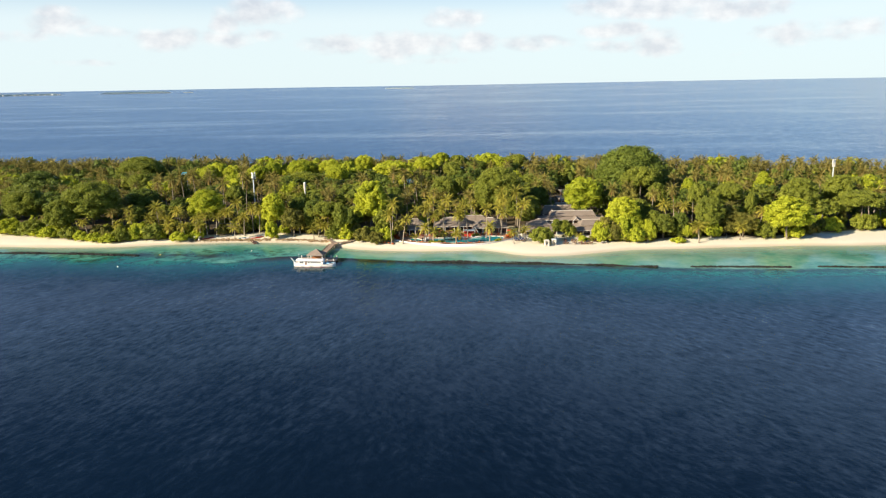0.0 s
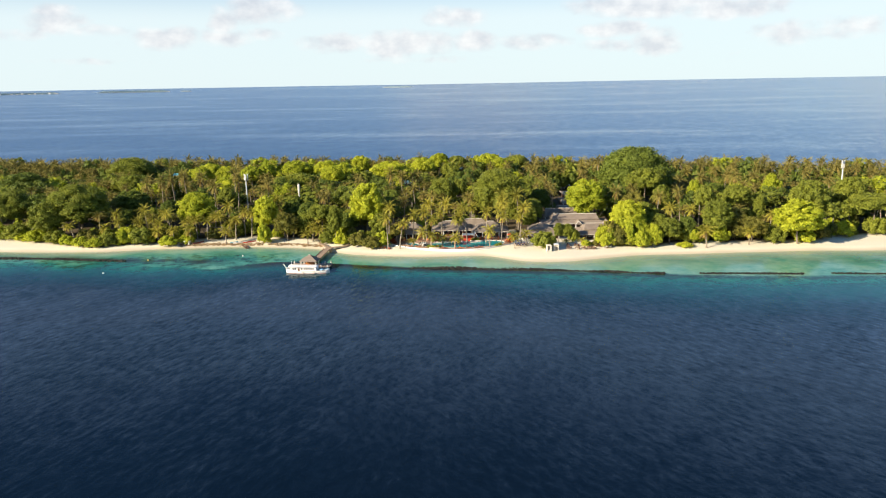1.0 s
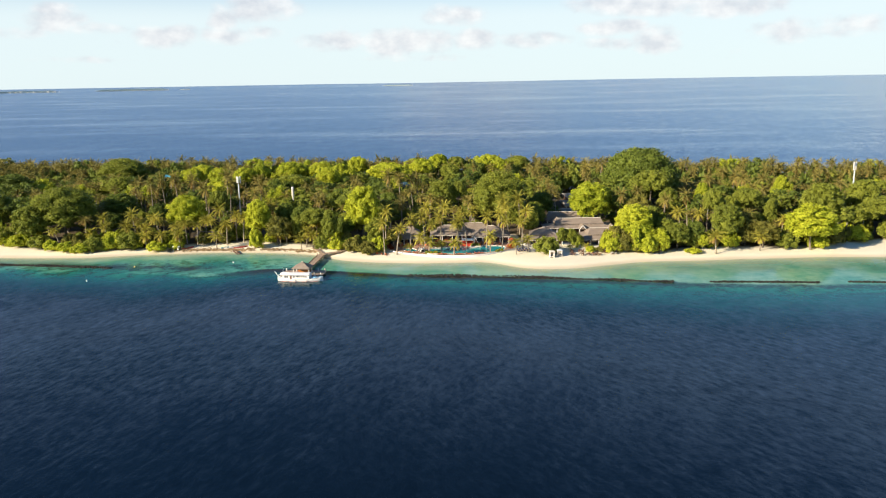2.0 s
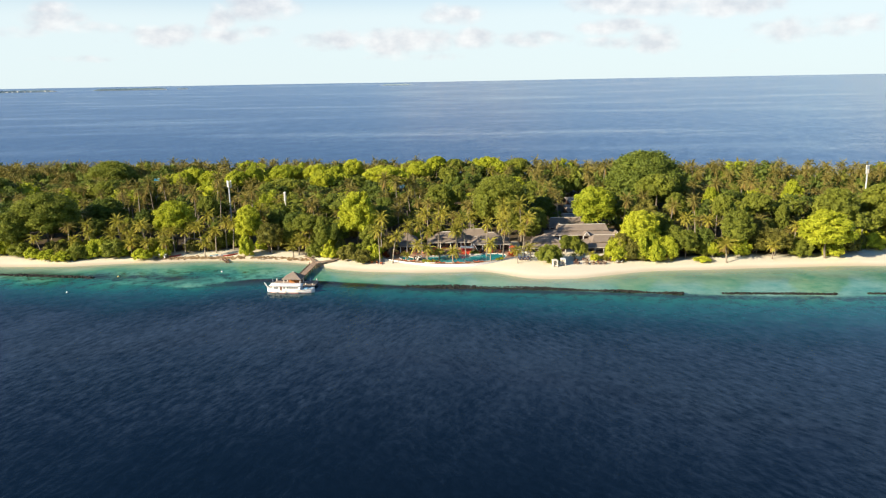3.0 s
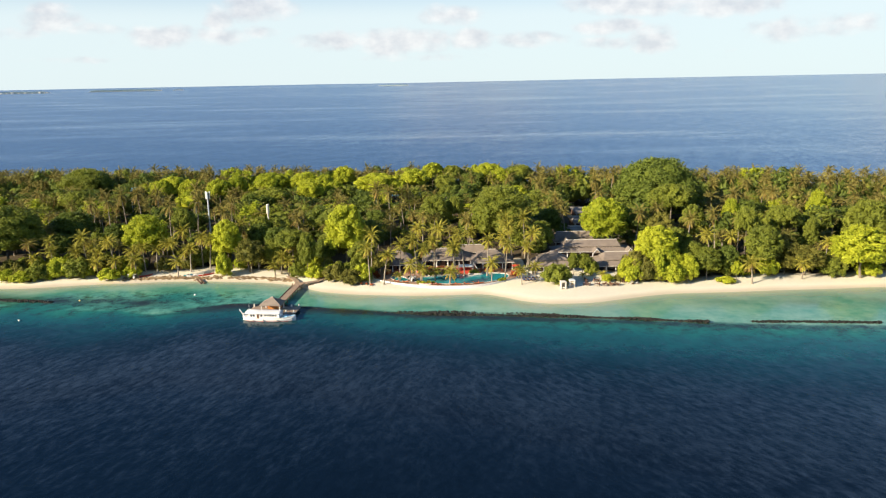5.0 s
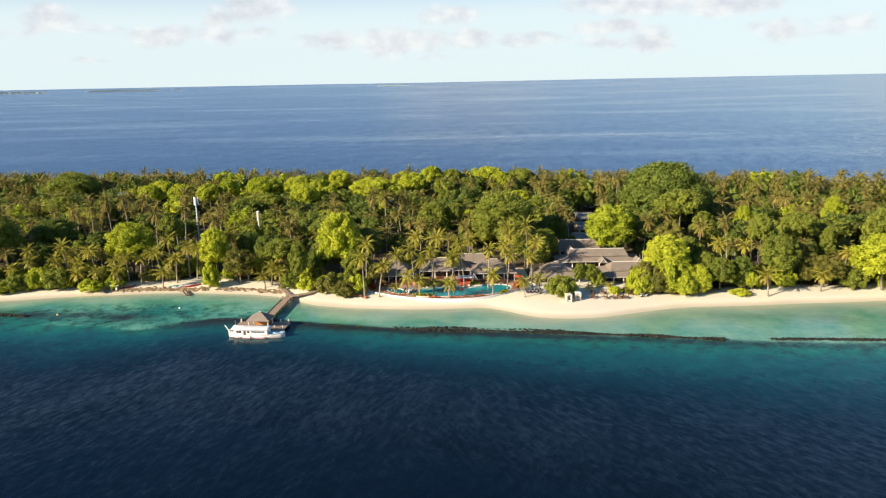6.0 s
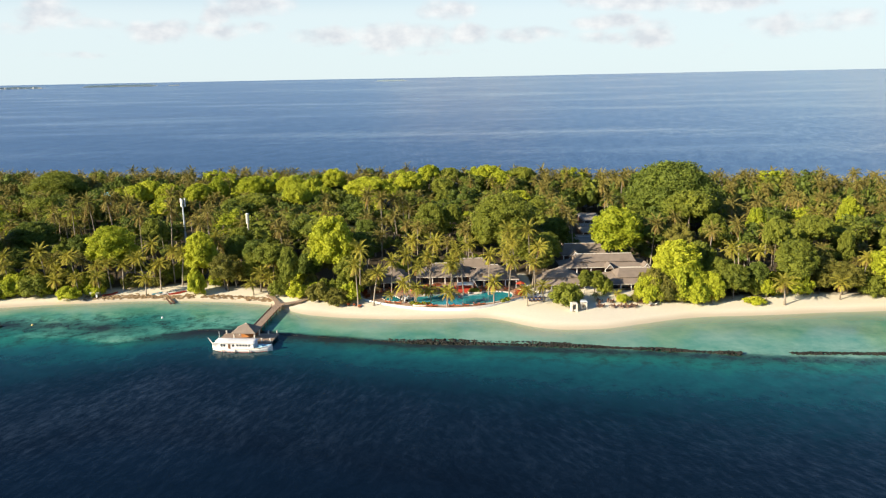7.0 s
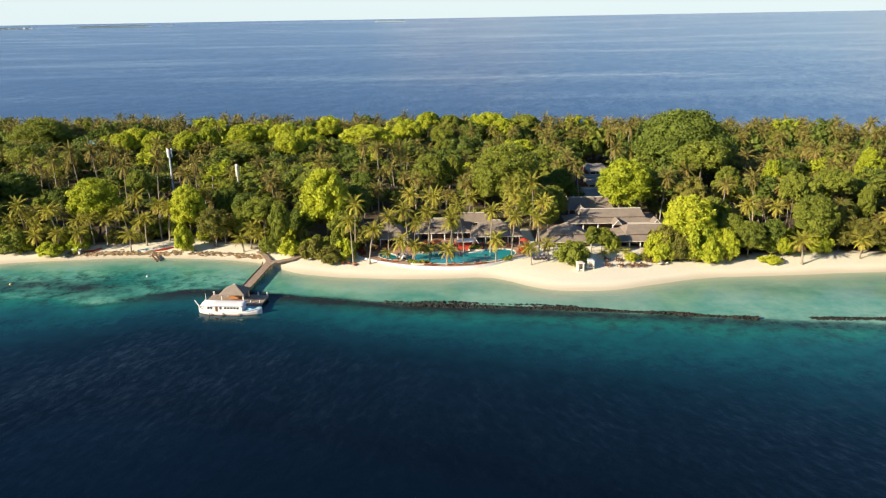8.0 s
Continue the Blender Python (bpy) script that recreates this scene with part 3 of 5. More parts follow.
SHRUBS = [(37.6, 294, 7.4, 4.7, 1), (50.4, 303.6, 6.6, 2.4, 1), (-72, 314.5, 8.2, 3.0, 0), (-27, 300.5, 5.6, 4.3, 2), (-23.5, 303, 6.6, 3.8, 0), (-33, 304, 6.4, 3.8, 2),
          (74, 294, 7.5, 4.4, 0), (61.5, 295.5, 8.5, 4.6, 0), (54, 295.5, 3.6, 1.9, 0), (57.6, 295.8, 3.4, 1.6, 2), (90.5, 293.5, 2.6, 3.0, 0), (79, 296, 9, 4.2, 0), (-110, 313, 4.4, 3.8, 0)]
SHRUBS_WEST = [(-122, 316, 7.5, 5.0, 1), (-128, 316, 7.5, 4.4, 0), (-103.5, 316, 4.5, 3.0, 0), (-139, 312, 4.4, 4.2, 0), (-134, 314, 6, 4.2, 1), (-145, 314, 4.5, 4.0, 0), (-158, 319, 6.5, 4.6, 1), (-168, 323, 6, 5, 0),
               (-178, 328, 8, 5.5, 1), (-190, 331, 8, 6, 0), (-40, 308, 5, 3.2, 0), (-46, 311, 5.5, 3.0, 1), (137, 297, 6, 4.2, 0), (126, 298, 7, 4.4, 1)]
SHRUBS_EAST = [(63.6, 297.6, 10.5, 5.2, 2), (70.5, 296.8, 10.8, 5.6, 0), (66.8, 295.6, 8.6, 4.8, 2), (74.6, 297.5, 9.5, 4.6, 0), (156, 306, 7, 5, 0), (170, 308, 8, 5, 1), (184, 308, 8, 6, 0), (145, 302, 6, 4.2, 2), (106, 299, 7.5, 3.2, 0), (93, 299, 8.5, 3.8, 1), (200, 312, 8, 6, 1), (-205, 334, 8, 6, 1)]

LOOKS = {
    "bright": (BRIGHT_LEAF, "breadfruit_tree", "tall tree with fresh yellow-green sunlit leaves in the wood"),
    "green": (GREEN_LEAF, "shade_tree", "broad green leafy tree rising from the island wood"),
    "dark": (DARK_LEAF, "banyan_tree", "large dark green dense tree above the palms"),
    "olive": (OLIVE_LEAF, "beach_almond_tree", "olive and yellowish tree at the edge of the beach"),
}
PATTERNS = {}
for key, seeds in (("bright", (11, 12, 13)), ("green", (21, 22, 23)), ("dark", (31, 32)), ("olive", (41, 42))):
    mat, name, label = LOOKS[key]
    for s in seeds:
        if key == "olive":
            PATTERNS[key, s] = make_tree(name, s, 5.0, 12.0, mat, label, tall=5.2, tufts=34, leaves=110, leaf=0.23)
        else:
            PATTERNS[key, s] = make_tree(name, s, 7.0, 20.0, mat, label, tall=8.8 if key != "dark" else 7.6, tufts=72, leaves=150, leaf=0.34)
            PATTERNS[key + " cap", s] = make_tree(name, s + 50, 7.0, 20.0, mat, label, tall=4.9, tufts=60, leaves=150, leaf=0.34)
BIG_DARK = make_tree("banyan_tree", 35, 15.0, 30.0, DARK_LEAF, LOOKS["dark"][2], tall=14.5, tufts=210, leaves=210, leaf=0.44)

BIG_GREEN = make_tree("shade_tree", 36, 10.7, 27.0, GREEN_LEAF, "great dome-shaped dense green shade tree", tall=11.5, tufts=150, leaves=190, leaf=0.36)


def plant_trees(key, rows, seeds, size, top):
    rng = random.Random(key)
    for i, (x, y, h, r) in enumerate(rows):
        maker, s0, t0 = PATTERNS[key, seeds[i % len(seeds)]], size, top
        if r > 12 and key == "dark":
            maker, s0, t0 = BIG_DARK, 15.0, 30.0
        if r > 10 and key == "green":
            maker, s0, t0 = BIG_GREEN, 10.7, 27.0
        if key == "bright cap" and y > 400:
            r, h = r * 1.36, h + 1.0
        s = r / s0
        put(maker, x, y, rng.uniform(0, 360), s, (h - ground_z(x, y)) / (t0 * s))
        TAKEN.append((x, y, r * 0.9))


plant_trees("bright cap", BRIGHT_CAPS, (11, 12, 13), 7.0, 20.0)
plant_trees("bright", BRIGHT_FULL, (11, 12, 13), 7.0, 20.0)
plant_trees("green cap", GREEN_CAPS, (21, 22, 23), 7.0, 20.0)
plant_trees("green", GREEN_FULL, (21, 22, 23), 7.0, 20.0)
plant_trees("dark", DARK_FULL, (31, 32), 7.0, 20.0)
plant_trees("olive", OLIVE_FULL, (41, 42), 5.0, 12.0)

SHRUB_LOOKS = [(BRIGHT_LEAF, "yellow-green leafy beach shrub on the sand"), (GREEN_LEAF, "green rounded shrub at the back of the beach"), (OLIVE_LEAF, "grey-olive sea lettuce shrub on the sand")]


def make_shrub(seed, mat, label, tufts=18, leaves=100, leaf=0.085):
    ob = thing("beach_shrub", label, "shrub")
    (v, f), limbs = crown_parts(seed, 1.0, 0.62, tufts, leaves, leaf)
    mesh_part("crown", (v + (0, 0, 0.42), f), mat, ob)
    mesh_part("stem", tree_trunk(seed, 0.42, limbs, 0.035), BARK, ob)
    return ob


SHRUB_MAKERS = [make_shrub(61 + i, *look_of) for i, look_of in enumerate(SHRUB_LOOKS)]
LARGE_SHRUBS = [make_shrub(71 + i, *look_of, 38, 130, 0.056) for i, look_of in enumerate(SHRUB_LOOKS)]
for i, (x, y, h, r, look_index) in enumerate(SHRUBS + SHRUBS_WEST + SHRUBS_EAST):
    put((LARGE_SHRUBS if r > 4.1 else SHRUB_MAKERS)[look_index], x, y, i * 77.0, r, (h - ground_z(x, y)) / (1.05 * r))
    TAKEN.append((x, y, r * 0.6))

# palms that stand out: x, y, height of the crown
PALMS_POOL = [(-11.7, 303, 12.8), (-6.4, 310, 13), (-4.9, 301, 11.3), (-0.8, 316, 15.1), (-0.3, 306, 13.1), (5.4, 303, 12.1), (6.6, 304, 11.1),
              (9.4, 306, 14.8), (16.7, 306, 13.1), (23.3, 313, 12.8), (22.3, 302, 12.1), (30.5, 313, 13.5), (30.2, 304, 11.4), (23.5, 324, 16.2),
              (31.3, 326, 16.5), (26.3, 319, 14.7), (17.6, 297, 7.7), (26.8, 294, 5.9), (31.7, 297, 6.2), (-16.6, 298, 10.6), (-21.1, 299, 12.9),
              (-21.2, 307, 15.2)]
PALMS_WEST = [(-121, 322, 13.5), (-110.8, 321, 12.3), (-114.9, 315.5, 6.2), (-108.6, 316, 6.3), (-101.5, 315, 6.9), (-105.4, 319, 9.1),
              (-100.7, 321, 9.9), (-96.3, 320, 9.2), (-87.4, 314.5, 6.1), (-90.6, 323, 10.9), (-84.7, 320, 9.5), (-89, 328, 14), (-82.3, 326, 11.7),
              (-79.2, 324, 11.3), (-63, 317, 5.6), (-52.5, 315, 7.1), (-49.7, 313, 5.9), (-54.1, 312.5, 5), (-49.1, 319, 9.4), (-53.2, 323, 10.2),
              (-61.2, 320, 6.8), (-123.4, 320, 8)]
PALMS_MID = [(-133, 355, 20.2), (-124.8, 352, 21.5), (-125.5, 370, 21.2), (-122.9, 380, 20.5), (-113.7, 375, 20.2), (-101.1, 350, 19.6),
             (-98.3, 372, 22), (-91.5, 352, 20.4), (-76.9, 347, 20.6), (-76.9, 340, 17.9), (-70.7, 331, 15.3), (-51.1, 345, 14.9),
             (-59.2, 365, 16.9), (-37.2, 350, 19.8), (-25.3, 382, 19.4), (-19.4, 377, 19), (-15, 382, 18.1), (-10.9, 384, 18.3), (-21, 331, 13.8),
             (-16.6, 335, 14.2), (-25.7, 331, 15.3), (-6.9, 326, 13.4)]
PALMS_EAST = [(48.7, 370, 16.5), (47.3, 410, 17.5), (67.5, 380, 17.5), (72.3, 405, 18.9), (81.9, 420, 20), (71.5, 332, 16.7), (82.1, 342, 16.6),
              (88.3, 326, 15), (98.3, 326, 16.5), (90, 306, 13.7), (95.7, 306, 12.8), (107.3, 356, 17.9), (116.5, 362, 18), (131.8, 372, 17.6),
              (105.1, 323, 15.3), (134.5, 367, 17.4), (135.1, 351, 15.4), (145.9, 366, 17.3), (115.1, 295, 6.1),
              (78.6, 293.2, 3.5), (-0.2, 300, 4.6)]
PALMS_LOW = [(4.2, 294.6, 5.8), (-4.4, 297.4, 6.2), (-8.2, 298.8, 7.4), (-12.2, 300.2, 3.6), (47.2, 298, 3.2), (52.8, 298, 3.5), (58.8, 298, 3.1)]
PALM_LOOK = ("coconut palm with yellow-green fronds and a slender trunk", "tall coconut palm with olive-green fronds inside the wood")
PALM_MAKERS = [make_palm(101 + i, 12.0, PALM_LOOK[0], 3.6, 0.5 + 0.45 * i, 27 + i) for i in range(4)]
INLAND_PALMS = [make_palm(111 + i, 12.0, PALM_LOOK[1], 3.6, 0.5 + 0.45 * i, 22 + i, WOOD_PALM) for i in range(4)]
LOW_PALM = [make_palm(121 + i, 6.5, "low young coconut palm with arching golden fronds", 3.6, 0.4 + 0.3 * i, 26 + i) for i in range(2)]


def plant_palm(x, y, h, reach, seed):
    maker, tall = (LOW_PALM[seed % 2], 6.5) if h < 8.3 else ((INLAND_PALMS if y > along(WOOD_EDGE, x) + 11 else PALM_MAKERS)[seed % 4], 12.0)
    s = reach / 3.6
    return put(maker, x, y, (seed * 137.5) % 360, s, (h - ground_z(x, y)) / (tall * s))


for i, (x, y, h) in enumerate(PALMS_POOL + PALMS_WEST + PALMS_MID + PALMS_EAST + PALMS_LOW):
    plant_palm(x, y, h, 2.4 if h < 4 else 3.5 if y < 312 else 3.8, i)
    TAKEN.append((x, y, 1.6))
plant_palm(98.0, 291.6, 7.2, 4.7, 2)
TAKEN.append((98.0, 291.6, 3.0))

# undergrowth along the edge of the wood
def undergrowth():
    rng = random.Random(3)
    x, k = -215.0, 0
    while x < 205:
        for row in range(3):
            y = float(along(WOOD_EDGE, x)) + 1.5 + row * 4.2 + rng.uniform(-1.2, 1.2)
            px = x + rng.uniform(-1.5, 1.5)
            r, h = rng.uniform(2.2, 3.6), rng.uniform(2.6, 4.8) + row * 0.9
            if not any(a < px < b and c < y < d for a, b, c, d in CLEAR) and all((px - u) ** 2 + (y - v) ** 2 > w * w for u, v, w in TAKEN):
                k += 1
                put(SHRUB_MAKERS[(0, 2, 0, 1)[k % 4] if row == 0 else (1, 0, 1, 2)[k % 4]], px, y, k * 77.0, r, h / (1.05 * r))
        x += 4.6


# filling wood
CLEAR = [(-20, 29, 286, 331), (29, 73, 280, 319), (40, 70, 316, 331), (42, 61, 325, 346), (50, 60, 345, 366), (52, 69, 360, 420), (60, 74, 398, 424), (-94, -80, 338, 366), (-102, -76, 300, 321)]


undergrowth()


def free(x, y, own):
    for a, b, c, d in CLEAR:
        if a < x < b and c < y < d:
            return False
    return all((x - u) ** 2 + (y - v) ** 2 > (w + own) ** 2 for u, v, w in TAKEN)


def fill_rows():
    """Places of the trees that fill the wood, denser and more mixed near the front."""
    rng = random.Random(7)
    out, y = [], 296.0
    while y < 520:
        x = -345.0
        while x < 330:
            px, py = x + rng.uniform(-2.4, 2.4), y + rng.uniform(-2.4, 2.4)
            x += 7.6 if y < 430 else 5.2
            inside = py - float(along(WOOD_EDGE, px))
            behind = float(along(FAR_SHORE, px)) - 9 - py
            if inside < 0 or behind < 0 or not free(px, py, 1.4):
                continue
            broad = rng.random() < ((0.16 if px < -60 else 0.30) if behind > 60 else 0.08)
            if -25 < px < 20 and 328 < py < 352:
                broad = False
            if -135 < px < 50 and 395 < py < 470 and not broad and rng.random() < 0.5:
                continue
            out.append((px, py, broad, inside, behind, rng.random(), rng.random()))
        y += 7.2
    return out


def build_wood():
    rng = random.Random(9)
    far_pieces, far_index, at = [], [], 0
    palms = [palm_parts(201 + i, 12.0, 16, 5, 3.4, 1.0, 4, 0, 76, 30, 0.8) for i in range(5)]
    broad = []
    for i in range(5):
        (v, f), limbs = crown_parts(231 + i, 5.0, 4.6, 14, 48, 0.42, ICO_1, ICO_1)
        broad.append(((v + (0, 0, 13.5 - 4.4), f), tree_trunk(231 + i, 9.0, limbs, 0.25)))
    lows = []
    for i in range(3):
        (v, f), _ = crown_parts(251 + i, 3.4, 2.8, 5, 20, 0.55, ICO_1, ICO_1)
        lows.append((v + (0, 0, 3.2), f))
    near_palms = near_trees = 0
    verts, faces, index, total = [], [], [], 0
    rows = fill_rows()
    for i, (x, y, is_broad, inside, behind, u, w) in enumerate(rows):
        front = inside < 30 and -150 < x < 150
        h = 7.6 + 6.6 * u if behind > 50 else 12.4 + 4.0 * u
        if inside < 9:
            h = 7.0 + 4.5 * u
        if front and not is_broad and near_palms < 230:
            near_palms += 1
            plant_palm(x, y, h, 3.3 + 0.6 * w, i)
            continue
        if front and is_broad and near_trees < 48:
            near_trees += 1
            key, s = (("green", 21), ("green", 22), ("dark", 31), ("green", 23), ("bright", 12), ("dark", 32), ("olive", 42))[int(w * 6.99)]
            r = 3.4 + 2.4 * u
            t0, s0 = (12.0, 5.0) if key == "olive" else (20.0, 7.0)
            put(PATTERNS[key, s], x, y, w * 360, r / s0, (h + 2.5) / (t0 * r / s0))
            continue
        c, sn, g = math.cos(w * 6.28), math.sin(w * 6.28), ground_z(x, y)
        turn = np.array([[c, -sn, 0], [sn, c, 0], [0, 0, 1]])
        if is_broad:
            crown, trunk = broad[i % 5]
            size = 0.9 + 0.6 * u
            pieces = [(crown, (2, 3, 2, 3, 4, 3)[int(w * 5.99)])] + ([(trunk, 1)] if inside < 70 else [])
            size_v = np.array([size, size, (h + 2.6) / 13.5])
        else:
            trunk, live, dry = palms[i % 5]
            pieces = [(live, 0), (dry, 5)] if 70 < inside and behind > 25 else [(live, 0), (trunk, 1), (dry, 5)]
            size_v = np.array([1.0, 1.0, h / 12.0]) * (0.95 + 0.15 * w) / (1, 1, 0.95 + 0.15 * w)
        if (behind < 90 and y > 372) or 26 < inside < 70:
            low = lows[i % 3]
            if behind < 65:
                low = (low[0] * (1.5, 1.5, 1.9), low[1])
            pieces = pieces + [(low, 3)]
        for (v, f), m in pieces:
            verts.append((v * size_v) @ turn.T + (x, y, g))
            faces.append(f + total)
            index.append(np.full(len(f), m))
            total += len(v)
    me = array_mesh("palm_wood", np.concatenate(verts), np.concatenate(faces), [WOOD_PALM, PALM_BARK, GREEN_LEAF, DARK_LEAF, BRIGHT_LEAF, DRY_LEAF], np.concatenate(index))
    tagged(new("palm_wood", me), "dense wood of coconut palms and broad-leaved trees", "wood", kind="stuff")


build_wood()
for maker in (*PATTERNS.values(), BIG_DARK, BIG_GREEN, *SHRUB_MAKERS, *LARGE_SHRUBS, *PALM_MAKERS, *INLAND_PALMS, *LOW_PALM):
    away(maker)


# ---------------------------------------------------------------- building helpers
def build_shingle(n):
    w = world_place(n)
    z = n("SeparateXYZ", {0: w}).outputs[2]
    course = math_node(n, "FRACT", math_node(n, "MULTIPLY", z, 5.5))
    patch, fine = noise_at(n, w, 0.5, 4.0), noise_at(n, w, 6.0, 4.0, 0.7)
    f = math_node(n, "ADD", math_node(n, "MULTIPLY", patch, 0.7), math_node(n, "MULTIPLY", fine, 0.35), True)
    c = mixed(n, f, (0.135, 0.106, 0.084), (0.33, 0.268, 0.212))
    p = n("BsdfPrincipled", {"Base Color": c, "Roughness": 0.82, "Specular IOR Level": 0.3})
    p.id_data.links.new(bump(n, math_node(n, "ADD", course, fine), 0.7, 0.06), p.inputs["Normal"])
    return p.outputs[0]


def build_deck(n):
    w = world_place(n)
    y = n("SeparateXYZ", {0: w}).outputs[1]
    gap = math_node(n, "LESS_THAN", math_node(n, "FRACT", math_node(n, "MULTIPLY", y, 3.2)), 0.12)
    fine = noise_at(n, w, 2.0, 4.0, 0.65)
    c = mixed(n, fine, (0.26, 0.175, 0.115), (0.46, 0.34, 0.24))
    c = mixed(n, gap, c, (0.05, 0.035, 0.025))
    return n("BsdfPrincipled", {"Base Color": c, "Roughness": 0.75}).outputs[0]


def build_pool_water(n):
    w = world_place(n)
    fine = noise_at(n, w, 1.1, 3.0)
    tile = noise_at(n, w, 0.12, 2.0)
    c = mixed(n, tile, (0.012, 0.20, 0.235), (0.03, 0.30, 0.31))
    p = n("BsdfPrincipled", {"Base Color": c, "Roughness": 0.06, "IOR": 1.33})
    p.id_data.links.new(bump(n, fine, 0.4, 0.05), p.inputs["Normal"])
    return p.outputs[0]


SHINGLE = material("weathered grey shingle", build_shingle)
DECK = material("timber planks", build_deck)
POOL_WATER = material("pool water", build_pool_water)
WHITE = plain("white paint", (0.66, 0.64, 0.60), (0.80, 0.79, 0.76), 0.5, 1.5)
CREAM = plain("cream plaster", (0.55, 0.50, 0.42), (0.68, 0.63, 0.54), 0.75, 1.2)
WOOD = plain("brown timber", (0.10, 0.045, 0.025), (0.22, 0.11, 0.06), 0.6, 3.0, 0.01)
# strong orange-brown for the timber inside the jetty pavilion
AMBER_WOOD = plain("amber timber", (0.34, 0.13, 0.035), (0.52, 0.23, 0.07), 0.45, 3.0)
DARK_WOOD = plain("dark timber wall", (0.085, 0.042, 0.028), (0.17, 0.09, 0.06), 0.65, 2.0)
CEMENT = plain("pale weathered cement", (0.22, 0.19, 0.155), (0.36, 0.315, 0.26), 0.85, 1.0)
GROUND_SOIL = plain("dark garden soil", (0.03, 0.022, 0.014), (0.09, 0.065, 0.04), 0.95, 4.0, 0.02)
PAVING = plain("warm stone paving", (0.30, 0.18, 0.115), (0.46, 0.30, 0.20), 0.8, 1.6, 0.01)
ORANGE = plain("orange cloth", (0.50, 0.10, 0.03), (0.66, 0.19, 0.06), 0.8, 3.0)
RED = plain("red paint", (0.38, 0.035, 0.02), (0.52, 0.07, 0.035), 0.6, 2.0)
BLUE = plain("blue cloth", (0.035, 0.07, 0.19), (0.07, 0.13, 0.30), 0.75, 3.0)
PALE_BLUE = plain("pale blue deck paint", (0.20, 0.42, 0.55), (0.32, 0.55, 0.68), 0.5, 2.0)
GLASS = plain("dark window glass", (0.015, 0.02, 0.025), (0.03, 0.04, 0.05), 0.08, 2.0, spec=0.6)
STEEL = plain("galvanised steel", (0.42, 0.46, 0.48), (0.58, 0.62, 0.64), 0.45, 2.0)
BLUE_ROOF = plain("turquoise sheet", (0.10, 0.42, 0.52), (0.18, 0.55, 0.62), 0.5, 1.0)
DRIFT = plain("dead seagrass and driftwood", (0.11, 0.07, 0.036), (0.36, 0.25, 0.13), 0.95, 2.0, 0.05)
FLOWER = foliage("red flowering leaves", (0.14, 0.04, 0.012), (0.50, 0.11, 0.03), (0.4, 0.1, 0.03), 0.6)


def box(bm, x0, x1, y0, y1, z0, z1, bevel=0.0):
    m = pose((x0 + x1) / 2, (y0 + y1) / 2, (z0 + z1) / 2) @ Matrix.Diagonal((x1 - x0, y1 - y0, z1 - z0, 1))
    made = bmesh.ops.create_cube(bm, size=1.0, matrix=m)["verts"]
    if bevel:
        edges = {e for v in made for e in v.link_edges}
        bmesh.ops.bevel(bm, geom=list(edges), offset=bevel, segments=1, affect="EDGES")
    return bm


def a_box(*args, bevel=0.0):
    return box(bmesh.new(), *args, bevel=bevel)


def a_pole(x, y, z0, z1, r0, r1=None, sides=10):
    bm = bmesh.new()
    bmesh.ops.create_cone(bm, cap_ends=True, segments=sides, radius1=r0, radius2=r0 if r1 is None else r1, depth=z1 - z0, matrix=pose(x, y, (z0 + z1) / 2))
    return bm


def slab_between(rings, cap=True):
    """A closed shell through rings of points with the same count."""
    bm = bmesh.new()
    rows = [[bm.verts.new(p) for p in ring] for ring in rings]
    for a, b in zip(rows, rows[1:]):
        for i in range(len(a)):
            j = (i + 1) % len(a)
            bm.faces.new((a[i], a[j], b[j], b[i]))
    if cap:
        bm.faces.new(rows[0][::-1])
        bm.faces.new(rows[-1])
    return bm


def hip(w, d, z0, w1, d1, z1, thick=0.22):
    """A hipped roof skin, from a rectangle w by d at z0 up to w1 by d1 at z1, with its thickness."""
    def ring(a, b, z):
        return [(-a / 2, -b / 2, z), (a / 2, -b / 2, z), (a / 2, b / 2, z), (-a / 2, b / 2, z)]
    a, b = max(w1, 0.12), max(d1, 0.12)
    return slab_between([ring(w - 0.5, d - 0.5, z0 - thick), ring(w, d, z0 - thick), ring(w, d, z0), ring(a, b, z1)])


